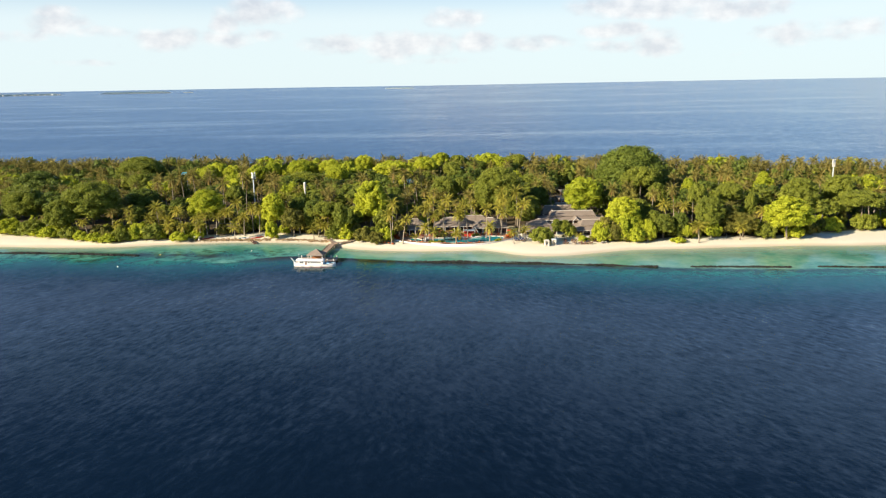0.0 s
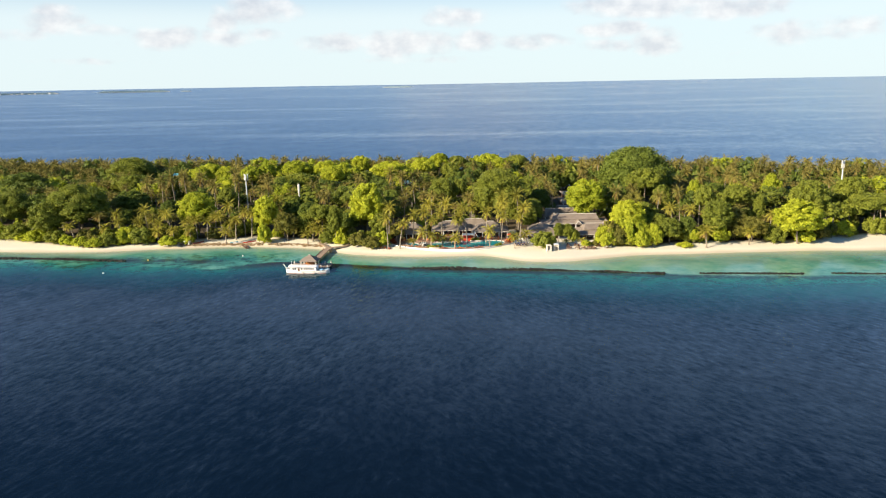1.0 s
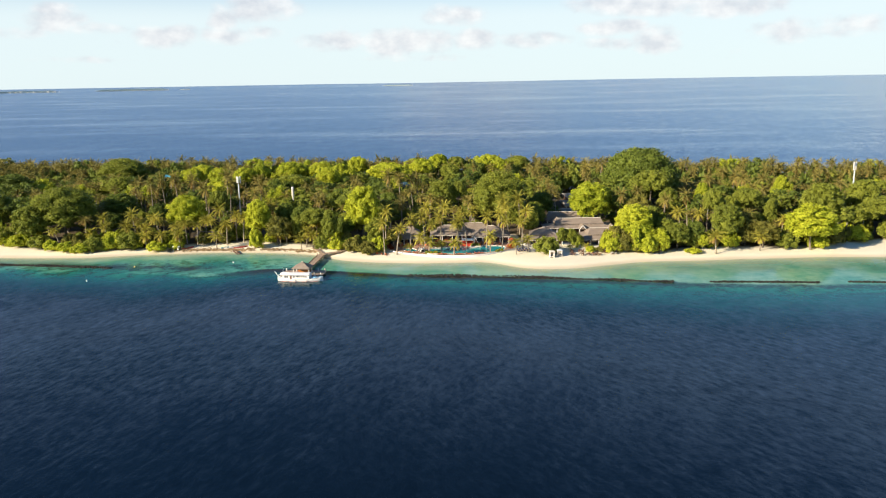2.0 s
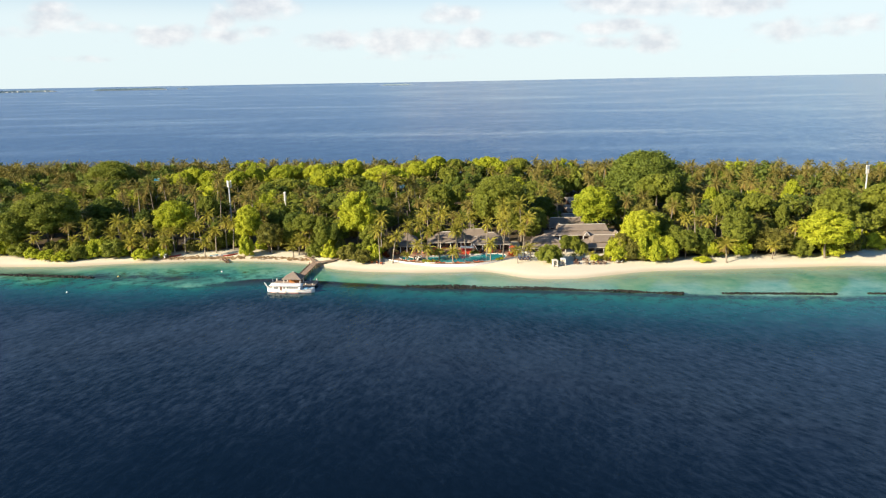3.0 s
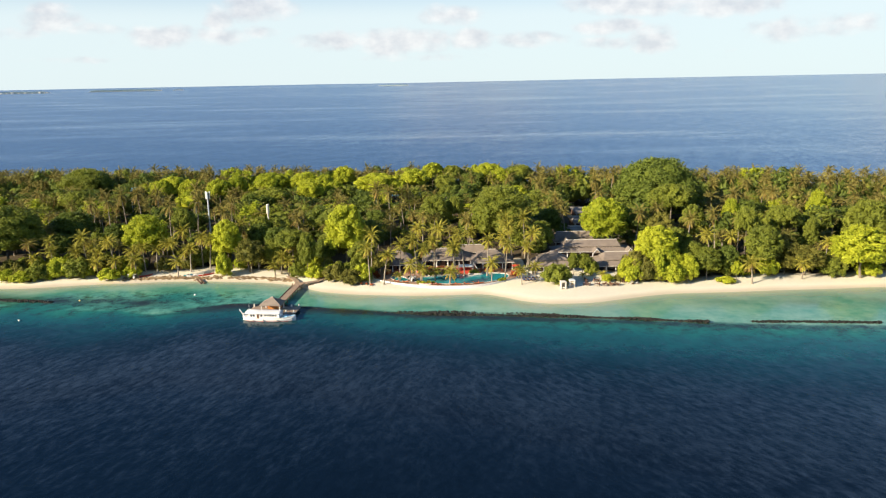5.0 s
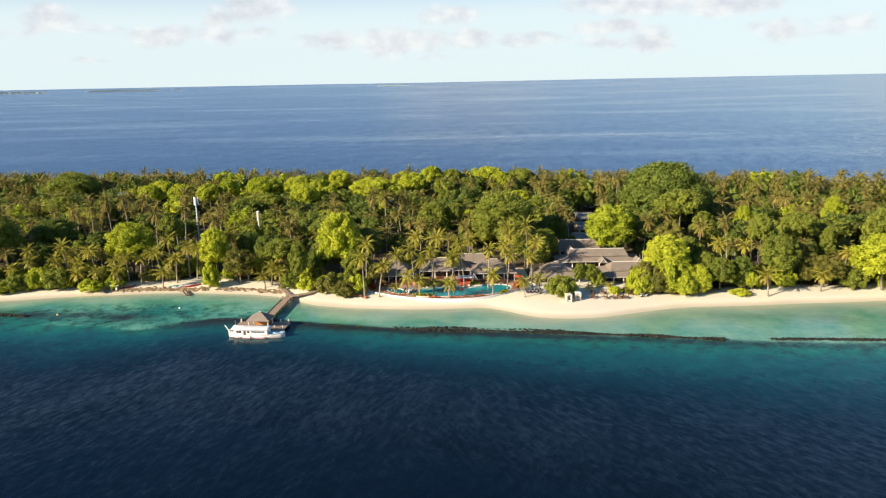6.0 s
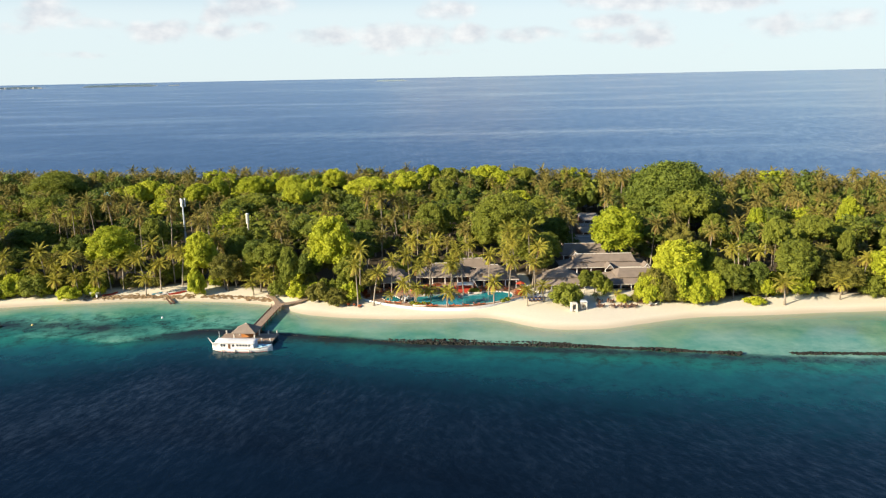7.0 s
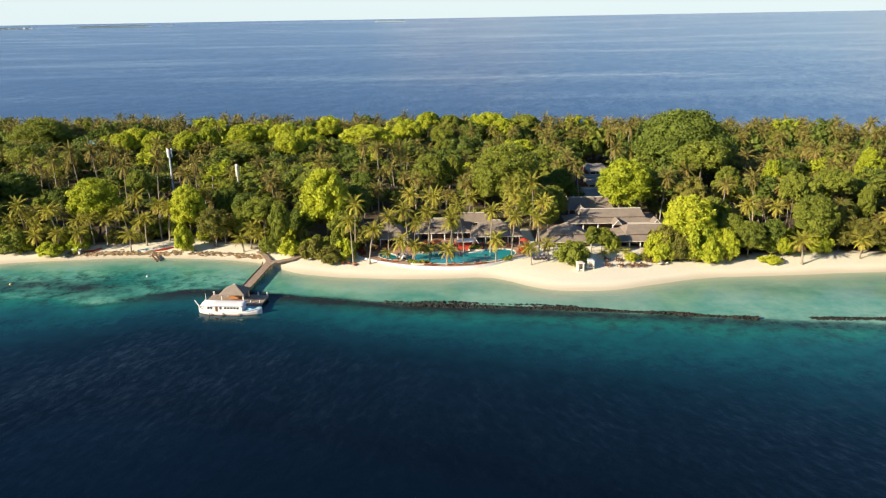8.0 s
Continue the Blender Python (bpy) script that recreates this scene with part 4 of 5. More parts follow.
def veranda_house(x, y, w, d, eave, ridge, floor, label, tiers=2, turn=0.0, ridge_share=0.45, posts=6, cover=SHINGLE):
    """A timber house with a deep hipped roof in two steps, white eaves boards and white veranda posts."""
    ob = thing("resort_building", label, "building", (x, y, 0), turn)
    g = ground_z(x, y) - 0.6
    part("floor", a_box(-w / 2 + 0.6, w / 2 - 0.6, -d / 2 + 0.6, d / 2 - 0.6, g, floor, bevel=0.04), PAVING, ob, "raised warm stone floor")
    inset = min(2.6, d * 0.28)
    wall = a_box(-w / 2 + 1.0, w / 2 - 1.0, -d / 2 + inset, d / 2 - 0.9, floor, eave - 0.1)
    body = part("wall", wall, DARK_WOOD, ob, "dark timber wall in the shade of the roof")
    k = max(2, int(w // 3.2))
    for i in range(k):
        cx = -w / 2 + 1.0 + (w - 2.0) * (i + 0.5) / k
        part("door", a_box(cx - 0.85, cx + 0.85, -d / 2 + inset - 0.08, -d / 2 + inset - 0.01, floor, floor + 2.1, bevel=0.02), GLASS, body, "glazed folding door")
    for i in range(posts):
        px = -w / 2 + 0.75 + (w - 1.5) * i / (posts - 1)
        part("post", a_box(px - 0.15, px + 0.15, -d / 2 + 0.6, -d / 2 + 0.9, floor, eave - 0.05, bevel=0.02), WHITE, ob, "white veranda post")
    rise = ridge - eave
    if tiers == 2:
        mid_w, mid_d, mid = w * 0.66, d * 0.60, eave + rise * 0.36
        lower = part("lower_roof", hip(w, d, eave, mid_w, mid_d, mid), SHINGLE, ob, "grey shingle skirt roof")
        part("fascia", slab_between([[(sx * mid_w / 2 * s, sy * mid_d / 2 * s, z) for sx, sy in ((-1, -1), (1, -1), (1, 1), (-1, 1))] for s, z in ((0.985, mid - 0.05), (0.985, mid + 0.34))]), WHITE, ob, "white board under the upper roof")
        up_w, up_d = mid_w + 0.7, mid_d + 0.7
        part("upper_roof", hip(up_w, up_d, mid + 0.34, up_w * ridge_share, 0.2, ridge), SHINGLE, ob, "grey shingle hipped roof")
        part("ridge_cap", a_box(-up_w * ridge_share / 2 - 0.1, up_w * ridge_share / 2 + 0.1, -0.16, 0.16, ridge - 0.05, ridge + 0.12, bevel=0.03), CREAM, ob, "pale ridge capping")
    else:
        part("roof", hip(w, d, eave, w * ridge_share, 0.2, ridge), cover, ob, "grey shingle hipped roof" if cover == SHINGLE else "pale cement hipped roof")
        part("ridge_cap", a_box(-w * ridge_share / 2 - 0.1, w * ridge_share / 2 + 0.1, -0.16, 0.16, ridge - 0.05, ridge + 0.12, bevel=0.03), CREAM, ob, "pale ridge capping")
    for sy, name in ((-1, "front"), (1, "back")):
        part("eaves_board", a_box(-w / 2 - 0.02, w / 2 + 0.02, sy * (d / 2 + 0.03) - 0.03, sy * (d / 2 + 0.03) + 0.03, eave - 0.20, eave - 0.03), CREAM, ob, "pale eaves board")
    return ob


# ---------------------------------------------------------------- terrace and pool
TERRACE = 1.5


def closed_curve(points, count):
    """A smooth closed line through points."""
    p = np.array(points, float)
    k = len(p)
    t = np.linspace(0, k, count, endpoint=False)
    i = t.astype(int)
    u = (t - i)[:, None]
    a, b, c, d = p[(i - 1) % k], p[i % k], p[(i + 1) % k], p[(i + 2) % k]
    return 0.5 * (2 * b + (c - a) * u + (2 * a - 5 * b + 4 * c - d) * u ** 2 + (3 * b - a - 3 * c + d) * u ** 3)


POOL_LINE = closed_curve([(-7.2, 299.6), (-1.7, 296.6), (5.8, 295.6), (13.4, 296.1), (19.7, 298.7), (23.3, 302.4), (23.6, 307.2), (19.4, 309.2), (15, 308.6), (13.2, 306.8), (10.2, 306.2), (6.4, 308.2), (1.4, 306.8), (-4.0, 305.4), (-7.0, 302.6)], 75)
WADING_LINE = closed_curve([(-14.8, 304.6), (-13.0, 301.2), (-9.8, 300.0), (-8.8, 303.0), (-11.2, 306.6), (-13.8, 306.6)], 36)
EDGE_LINE = closed_curve([(-20.6, 306), (-18.6, 302.8), (-15, 300.0), (-10.9, 297.4), (-3.4, 294.4), (4.2, 293.2), (9, 293.2), (13.6, 294.2), (18, 296.2), (22.6, 299.4), (26.6, 303), (28.4, 308), (29, 318), (28, 333), (4, 336), (-20, 333), (-22, 318)], 120)


def filled(lines, z):
    bm = bmesh.new()
    for line in lines:
        vs = [bm.verts.new((x, y, z)) for x, y in line]
        for i in range(len(vs)):
            bm.edges.new((vs[i], vs[(i + 1) % len(vs)]))
    bmesh.ops.triangle_fill(bm, use_beauty=True, use_dissolve=False, edges=bm.edges[:])
    return bm


def ribbon(line, out, low, high):
    """A kerb of some width along a closed line."""
    p = np.asarray(line)
    d = np.roll(p, -1, 0) - np.roll(p, 1, 0)
    nrm = np.stack([d[:, 1], -d[:, 0]], -1) / np.linalg.norm(d, axis=1)[:, None]
    o = p + nrm * out
    bm = bmesh.new()
    rows = [[bm.verts.new((*a, z)) for a in line_] for line_, z in ((p, low), (p, high), (o, high), (o, low))]
    k = len(p)
    for a, b in ((0, 1), (1, 2), (2, 3), (3, 0)):
        for i in range(k):
            j = (i + 1) % k
            bm.faces.new((rows[a][i], rows[a][j], rows[b][j], rows[b][i]))
    return bm


def build_terrace():
    ob = thing("pool_terrace", "raised paved pool terrace with a white curved retaining wall", "terrace", kind="structure")
    part("paving", filled([EDGE_LINE, POOL_LINE, WADING_LINE], TERRACE), PAVING, ob)
    part("retaining_wall", ribbon(EDGE_LINE, 0.45, -0.3, TERRACE + 0.12), WHITE, ob, "white plastered retaining wall")
    pool = thing("swimming_pool", "curved swimming pool with clear turquoise water", "pool")
    for line in (POOL_LINE, WADING_LINE):
        part("water", filled([line], TERRACE - 0.16), POOL_WATER, pool, "turquoise pool water")
        part("coping", ribbon(line, -0.35, TERRACE - 1.2, TERRACE + 0.06), CREAM, pool, "pale stone coping")
    # boulders between the two basins
    rng = np.random.default_rng(5)
    rocks = thing("rock_waterfall", "low heap of pale and dark boulders beside the pool", "rocks", (-7.9, 301.6, TERRACE))
    for i in range(34):
        v, f = ICO_1
        r = rng.uniform(0.25, 0.55)
        c = (rng.uniform(-1.1, 1.1), rng.uniform(-2.4, 2.6), r * 0.4 + rng.uniform(0, 0.5))
        mesh_part("stone", (v * (1 + 0.15 * rng.normal(size=(len(v), 1))) * r + c, f), WHITE if rng.random() < 0.5 else ROCK, rocks)


build_terrace()
for x, y, w, d, eave, ridge, share, label in (
    (-12.3, 316.8, 10.6, 10.5, 4.1, 7.7, 0.30, "grey shingle-roofed pool restaurant pavilion with white posts"),
    (4.0, 323.2, 17.0, 12.0, 4.1, 7.0, 0.55, "long grey-roofed restaurant hall behind the pool"),
    (19.0, 317.6, 14.6, 11.5, 4.3, 7.6, 0.25, "grey shingle-roofed pool bar pavilion with white posts"),
):
    veranda_house(x, y, w, d, eave, ridge, TERRACE + 0.1, label, ridge_share=share, posts=5)
for x, y, w, d, eave, ridge, tiers, share, turn, label in (
    (13.0, 333.5, 14.0, 8.0, 3.8, 5.9, 1, 0.5, 0, "grey-roofed service building under the tall trees"),
    (38.8, 312.2, 14.6, 11.0, 3.7, 7.7, 2, 0.10, 0, "grey hipped lobby hut with white eaves"),
    (62.2, 313.0, 20.0, 13.6, 3.7, 6.9, 2, 0.78, 0, "long grey-roofed beach restaurant with white posts"),
    (54.0, 323.4, 28.0, 9.4, 5.8, 9.0, 2, 0.92, 0, "long grey-roofed main building behind the restaurant"),
    (50.6, 340.5, 15.0, 9.0, 5.6, 8.6, 1, 0.8, 0, "grey-roofed rear building among trees"),
):
    veranda_house(x, y, w, d, eave, ridge, 1.6, label, tiers, turn, share, 7 if w > 18 else 5)


for x, y, d in ((57.0, 364.0, 15.0), (61.4, 385.0, 18.0), (66.2, 408.0, 18.0)):
    veranda_house(x, y, 8.6, d, 5.0, 5.9, 1.6, "low-pitched pale cement-roofed staff building among trees", 1, 0, 0.8, 4, CEMENT)


def gable(x, y, z, w, d, h, turn=0.0):
    """A small gabled roof that joins two larger roofs."""
    ob = thing("roof_dormer", "small grey gabled dormer with white barge boards", "dormer", (x, y, z), turn)
    bm = slab_between([[(-w / 2, -d / 2, 0), (w / 2, -d / 2, 0), (0, -d / 2, h)], [(-w / 2, d / 2, 0), (w / 2, d / 2, 0), (0, d / 2, h)]])
    part("roof", bm, SHINGLE, ob)
    for s in (-1, 1):
        part("barge_board", slab_between([[(s * w / 2 * 1.06, -d / 2 - o, -0.1), (0, -d / 2 - o, h + 0.08), (0, -d / 2 - o, h - 0.16), (s * w / 2 * 0.94, -d / 2 - o, -0.1)] for o in (0.02, 0.12)]), WHITE, ob)


gable(54.6, 317.6, 5.9, 2.6, 4.0, 1.5)
gable(66.0, 317.6, 5.9, 2.6, 4.0, 1.5)
gable(46.6, 332.4, 6.2, 4.0, 6.0, 2.0)


# ---------------------------------------------------------------- jetty, pavilion and boat
def build_jetty():
    ob = thing("jetty", "long brown timber jetty on posts leading to the beach", "jetty")
    def strip(points, w, z, thick=0.25):
        bm = bmesh.new()
        p = np.array(points, float)
        d = np.gradient(p, axis=0)
        nrm = np.stack([-d[:, 1], d[:, 0]], -1) / np.linalg.norm(d, axis=1)[:, None]
        rows = []
        for a, q in zip(p, nrm):
            l, r = a + q * w / 2, a - q * w / 2
            rows.append([(l[0], l[1], z - thick), (r[0], r[1], z - thick), (r[0], r[1], z), (l[0], l[1], z)])
        return slab_between(rows)
    part("deck", strip([(-46.5, 275), (-45.6, 286), (-44.6, 298), (-44.0, 302)], 2.6, 1.2), DECK, ob, "weathered plank deck")
    part("shore_walk", strip([(-44.4, 300), (-45.2, 303.5), (-47.0, 307.5), (-49.5, 311)], 1.5, 1.28), DECK, ob, "narrow plank walk up the beach")
    part("side_walk", strip([(-44.2, 301), (-41.5, 301.4), (-38.6, 303), (-37.0, 305.6), (-37.6, 308.5)], 1.9, 1.42), DECK, ob, "curving plank walk on the beach")
    for i in range(9):
        y = 277.5 + i * 2.9
        x = float(np.interp(y, [275, 286, 298, 304], [-46.5, -45.6, -44.6, -45.4]))
        for s in (-1, 1):
            part("post", a_pole(x + s * 1.25, y, -2.6, 1.42, 0.15, 0.13), WOOD, ob, "round timber pile")
    for s in (-1, 1):
        bm = slab_between([[(x + s * 1.34, y, 1.2), (x + s * 1.22, y, 1.2), (x + s * 1.22, y, 1.34), (x + s * 1.34, y, 1.34)] for x, y in ((-46.4, 276), (-45.6, 286), (-44.7, 297.5))])
        part("kerb_rail", bm, WOOD, ob, "timber kerb along the deck")


def build_pavilion():
    ob = thing("jetty_pavilion", "open hipped-roof pavilion on the timber jetty head", "pavilion", (-46.6, 272.6, 0), -5)
    part("platform", a_box(-6.8, 7.2, -2.9, 3.4, 0.75, 1.1, bevel=0.03), DECK, ob, "timber jetty head platform")
    for i in range(6):
        for s in (-2.5, 3.0):
            part("pile", a_pole(-6.3 + i * 2.6, s, -4.5, 0.75, 0.18), WOOD, ob)
    for x in (-2.6, 2.6):
        for y in (-1.9, 2.0):
            part("post", a_box(x - 0.16, x + 0.16, y - 0.16, y + 0.16, 1.1, 3.3, bevel=0.03), CREAM, ob, "square cream post")
    part("roof", hip(6.2, 5.2, 3.2, 0.5, 0.2, 4.95, 0.2), SHINGLE, ob, "brown-grey shingle hipped roof")
    part("finial", a_box(-0.28, 0.28, -0.12, 0.12, 4.91, 5.05, bevel=0.03), CREAM, ob)
    part("ceiling_boards", a_box(-2.9, 2.9, -2.4, 2.4, 3.12, 3.2), AMBER_WOOD, ob, "orange-brown boards under the roof")
    part("counter", a_box(-1.6, 1.6, 0.6, 1.3, 1.1, 2.1, bevel=0.03), AMBER_WOOD, ob, "orange-brown timber counter")
    for y in (1.9, -1.7):
        part("bench", a_box(-2.2, 2.2, y - 0.22, y + 0.22, 1.4, 1.55, bevel=0.03), ORANGE, ob, "orange-brown timber bench")
        for x in (-2.0, 0, 2.0):
            part("bench_leg", a_box(x - 0.06, x + 0.06, y - 0.2, y + 0.2, 1.1, 1.4), WOOD, ob)
    for x in (-6.4, 4.6, 6.8):
        for y in (-2.6, 3.1):
            part("bollard", a_pole(x, y, 1.1, 1.95, 0.22, 0.18), CREAM, ob, "pale mooring post")
    part("ramp", slab_between([[(3.4, -2.9, z), (7.2, -2.9, z), (7.2, -4.2, z - 0.35), (3.4, -4.2, z - 0.35)] for z in (0.62, 0.8)]), DECK, ob, "low landing stage")


def build_boat():
    ob = thing("passenger_boat", "white wooden passenger boat with long cabin moored at the jetty", "boat", (-46.4, 266.7, 0), -6)
    # hull sections along x: half width at the rail and at the water, rail height
    stations = [(-7.5, 0.20, 0.05, 1.55), (-6.6, 1.0, 0.6, 1.15), (-5, 1.55, 1.2, 0.95), (-2, 1.8, 1.5, 0.85), (1.5, 1.8, 1.5, 0.9), (4.5, 1.5, 1.05, 1.05), (6.4, 0.85, 0.45, 1.32), (7.6, 0.10, 0.03, 1.68)]
    rows = []
    for x, a, b, h in stations:
        rows.append([(x, -a, h), (x, -(a + b) / 2 - 0.08, h * 0.45), (x, -b, -0.1), (x, -b * 0.4, -0.6), (x, b * 0.4, -0.6), (x, b, -0.1), (x, (a + b) / 2 + 0.08, h * 0.45), (x, a, h)])
    hull = part("hull", slab_between(rows), WHITE, ob, "white carvel hull", True)
    part("rubbing_strake", slab_between([[(x, -a - 0.09, h - 0.02), (x, -a + 0.02, h - 0.02), (x, -a + 0.02, h + 0.1), (x, -a - 0.09, h + 0.1)] for x, a, b, h in stations[:-1]]), CREAM, hull, "cream rail")
    part("waterline", slab_between([[(x, -b - 0.10, -0.12), (x, -b + 0.02, -0.12), (x, -b + 0.02, 0.06), (x, -b - 0.10, 0.06)] for x, a, b, h in stations[1:-1]]), RED, hull, "dull red boot stripe")
    part("foredeck", slab_between([[(x, -a + 0.12, h - 0.12), (x, a - 0.12, h - 0.12), (x, a - 0.12, h + 0.03), (x, -a + 0.12, h + 0.03)] for x, a, b, h in ((3.4, 1.62, 0, 0.96), (4.5, 1.5, 0, 1.05), (6.4, 0.85, 0, 1.32), (7.3, 0.3, 0, 1.58))]), PALE_BLUE, ob, "pale blue painted foredeck")
    part("hatch", a_box(4.2, 5.3, -0.6, 0.6, 1.15, 1.5, bevel=0.05), PALE_BLUE, ob)
    cabin = part("cabin", a_box(-5.6, 3.4, -1.5, 1.5, 0.75, 2.35, bevel=0.06), WHITE, ob, "white cabin side")
    for i in range(5):
        x = -0.6 + i * 0.74
        part("window", a_box(x - 0.24, x + 0.24, -1.56, -1.48, 1.5, 1.98, bevel=0.02), GLASS, cabin, "dark cabin window")
    for x in (-4.6, -3.9, -1.7):
        part("window", a_box(x - 0.26, x + 0.26, -1.56, -1.48, 1.4, 2.0, bevel=0.02), GLASS, cabin, "dark cabin window")
    part("door", a_box(-3.0, -2.4, -1.57, -1.48, 0.85, 2.05, bevel=0.02), WOOD, cabin, "brown cabin door")
    arch = [[(x, 1.85 * s, 2.42 + 0.26 * (1 - s * s)) for s in np.linspace(-1, 1, 7)] + [(x, 1.85 * s, 2.30 + 0.26 * (1 - s * s)) for s in np.linspace(1, -1, 7)] for x in (-6.3, -3, 0, 3, 3.9)]
    part("awning", slab_between(arch), WHITE, ob, "white cambered cabin roof", True)
    part("stern_post", slab_between([[(-7.4 + o, -0.1, 1.3), (-7.2 + o, -0.1, 1.3), (-8.3 + o, -0.1, 3.0), (-8.5 + o, -0.1, 3.0)][:4] for o in (0.0,)] + [[(-7.4, 0.1, 1.3), (-7.2, 0.1, 1.3), (-8.3, 0.1, 3.0), (-8.5, 0.1, 3.0)]]), WHITE, ob, "tall raked white end post")
    for x in (-7.0, -6.2):
        part("rail_post", a_pole(x, -0.9, 1.1, 2.1, 0.04), WHITE, ob)
    part("rail", a_box(-7.1, -5.6, -0.94, -0.86, 2.06, 2.14), WHITE, ob)
    for x in (-4.4, -1.2, 2.4):
        bm = bmesh.new()
        bmesh.ops.create_uvsphere(bm, u_segments=10, v_segments=6, radius=0.2, matrix=pose(x, -1.95, 0.45) @ Matrix.Diagonal((1, 1, 1.6, 1)))
        part("fender", bm, CREAM, ob, "pale fender", True)
    part("mast", a_pole(-5.6, 0, 2.5, 4.6, 0.05, 0.03), WHITE, ob, "thin radio mast")


build_jetty()
build_pavilion()
build_boat()


# ---------------------------------------------------------------- breakwaters
def breakwater(points, seed, per_metre, top):
    """A long low bank of dark rocks in the shallow water."""
    rng = np.random.default_rng(seed)
    p = np.array(points, float)
    leg = np.r_[0, np.cumsum(np.hypot(*np.diff(p, axis=0).T))]
    pieces = []
    for t in np.linspace(0, leg[-1], int(leg[-1] * per_metre * 2.6)):
        t = t + rng.uniform(-0.5, 0.5)
        across = rng.normal(0, 0.75)
        r = rng.uniform(0.13, 0.40)
        x, y = np.interp(t, leg, p[:, 0]), np.interp(t, leg, p[:, 1]) + across
        high = top + 0.30 * float(wobble(t, 0.0, 3.0, seed)) - 0.55 * abs(across)
        v, f = ICO_1
        shape = (1 + 0.2 * rng.normal(size=(len(v), 1))) * r * rng.uniform(0.75, 1.25, 3)
        for z in (high - r * 0.6, high - r * 0.6 - 0.75):
            pieces.append((v * shape + (x, y, z), f))
    v, f = merge(pieces)
    ob = new("breakwater", array_mesh("breakwater", v, f, [ROCK]))
    tagged(ob, "low breakwater of dark wet rocks in shallow water", "breakwater", "breakwaters along the reef", "stuff")


breakwater([(-12, 271.0), (-5.6, 269.6), (15.6, 267.0), (38.7, 263.8), (63, 259.0), (72.8, 256.6)], 3, 8.0, 0.46)
breakwater([(-62, 282.8), (-48, 280.4), (-37, 277.3), (-20, 272.9), (-12, 271.0)], 8, 5.0, 0.04)
breakwater([(-11, 272.0), (4, 270.4), (14, 269.2), (24, 267.8), (34, 266.0)], 9, 3.2, 0.30)
breakwater([(84, 256.6), (99, 255.4), (117, 253.6)], 4, 8.0, 0.40)
breakwater([(126, 253.8), (147, 251.4), (190, 247)], 5, 7.5, 0.40)
breakwater([(-240, 303), (-176, 297.7), (-152, 295.0), (-133, 291.8), (-117.6, 288.7)], 6, 8.0, 0.6)


# ---------------------------------------------------------------- furniture and small things
def make_lounger(mat, label):
    ob = thing("sun_lounger", label, "sun lounger", group="loungers round the pool")
    part("frame", a_box(-0.33, 0.33, -0.95, 0.95, 0.22, 0.30, bevel=0.02), WOOD, ob)
    part("mattress", a_box(-0.31, 0.31, -0.95, 0.35, 0.30, 0.40, bevel=0.03), mat, ob)
    part("backrest", slab_between([[(-0.31, 0.35, 0.30), (0.31, 0.35, 0.30), (0.31, 0.92, 0.72), (-0.31, 0.92, 0.72)], [(-0.31, 0.30, 0.40), (0.31, 0.30, 0.40), (0.31, 0.87, 0.82), (-0.31, 0.87, 0.82)]]), mat, ob)
    for x in (-0.28, 0.28):
        for y in (-0.8, 0.8):
            part("leg", a_box(x - 0.03, x + 0.03, y - 0.03, y + 0.03, 0, 0.22), WOOD, ob)
    return ob


def put_at(maker, x, y, z, turn=0.0, scale=1.0):
    return copy_thing(maker, pose(x, y, z, 0, 0, turn) @ Matrix.Diagonal((scale, scale, scale, 1)))


blue_lounger = make_lounger(BLUE, "timber sun lounger with a blue mattress on the sand")
orange_lounger = make_lounger(ORANGE, "timber sun lounger with an orange mattress beside the pool")
white_lounger = make_lounger(WHITE, "sun lounger with a white towel on the beach")
for i in range(9):
    x, y = 27.6 + 1.15 * (i % 5) + 0.4 * (i // 5), 300.6 - 2.4 * (i // 5)
    put_at(blue_lounger, x, y, ground_z(x, y), 170 + 5 * (i % 3))
for i, (x, y) in enumerate([(-3.6, 296.0), (-0.8, 294.9), (0.8, 294.6), (5.4, 294.4), (6.9, 294.4), (9.6, 294.7), (12.6, 295.1), (14.1, 295.5), (-12.6, 299.3), (-9.8, 298.2), (25.0, 304.5), (25.4, 306.4), (25.6, 308.4)]):
    put_at(orange_lounger, x, y, TERRACE + 0.01, 84 + 9 * (i % 4))
for i, (x, y) in enumerate([(-20.5, 297.5), (-22.2, 298.6), (-24, 299), (60.5, 292.5), (62, 292.8)]):
    put_at(orange_lounger if i < 3 else white_lounger, x, y, ground_z(x, y), 160 + 20 * i)


def make_table(label, group):
    ob = thing("dining_table", label, "table", group=group)
    part("tabletop", a_box(-0.6, 0.6, -0.6, 0.6, 0.70, 0.76, bevel=0.015), WOOD, ob)
    for x in (-0.5, 0.5):
        for y in (-0.5, 0.5):
            part("leg", a_box(x - 0.04, x + 0.04, y - 0.04, y + 0.04, 0, 0.70), WOOD, ob)
    return ob


def make_chair(mat, label, group):
    ob = thing("dining_chair", label, "chair", group=group)
    part("seat", a_box(-0.25, 0.25, -0.25, 0.25, 0.42, 0.48, bevel=0.015), mat, ob)
    part("backrest", a_box(-0.25, 0.25, 0.21, 0.26, 0.48, 0.98, bevel=0.015), mat, ob)
    for x in (-0.22, 0.22):
        for y in (-0.22, 0.22):
            part("leg", a_box(x - 0.025, x + 0.025, y - 0.025, y + 0.025, 0, 0.42), WOOD, ob)
    return ob


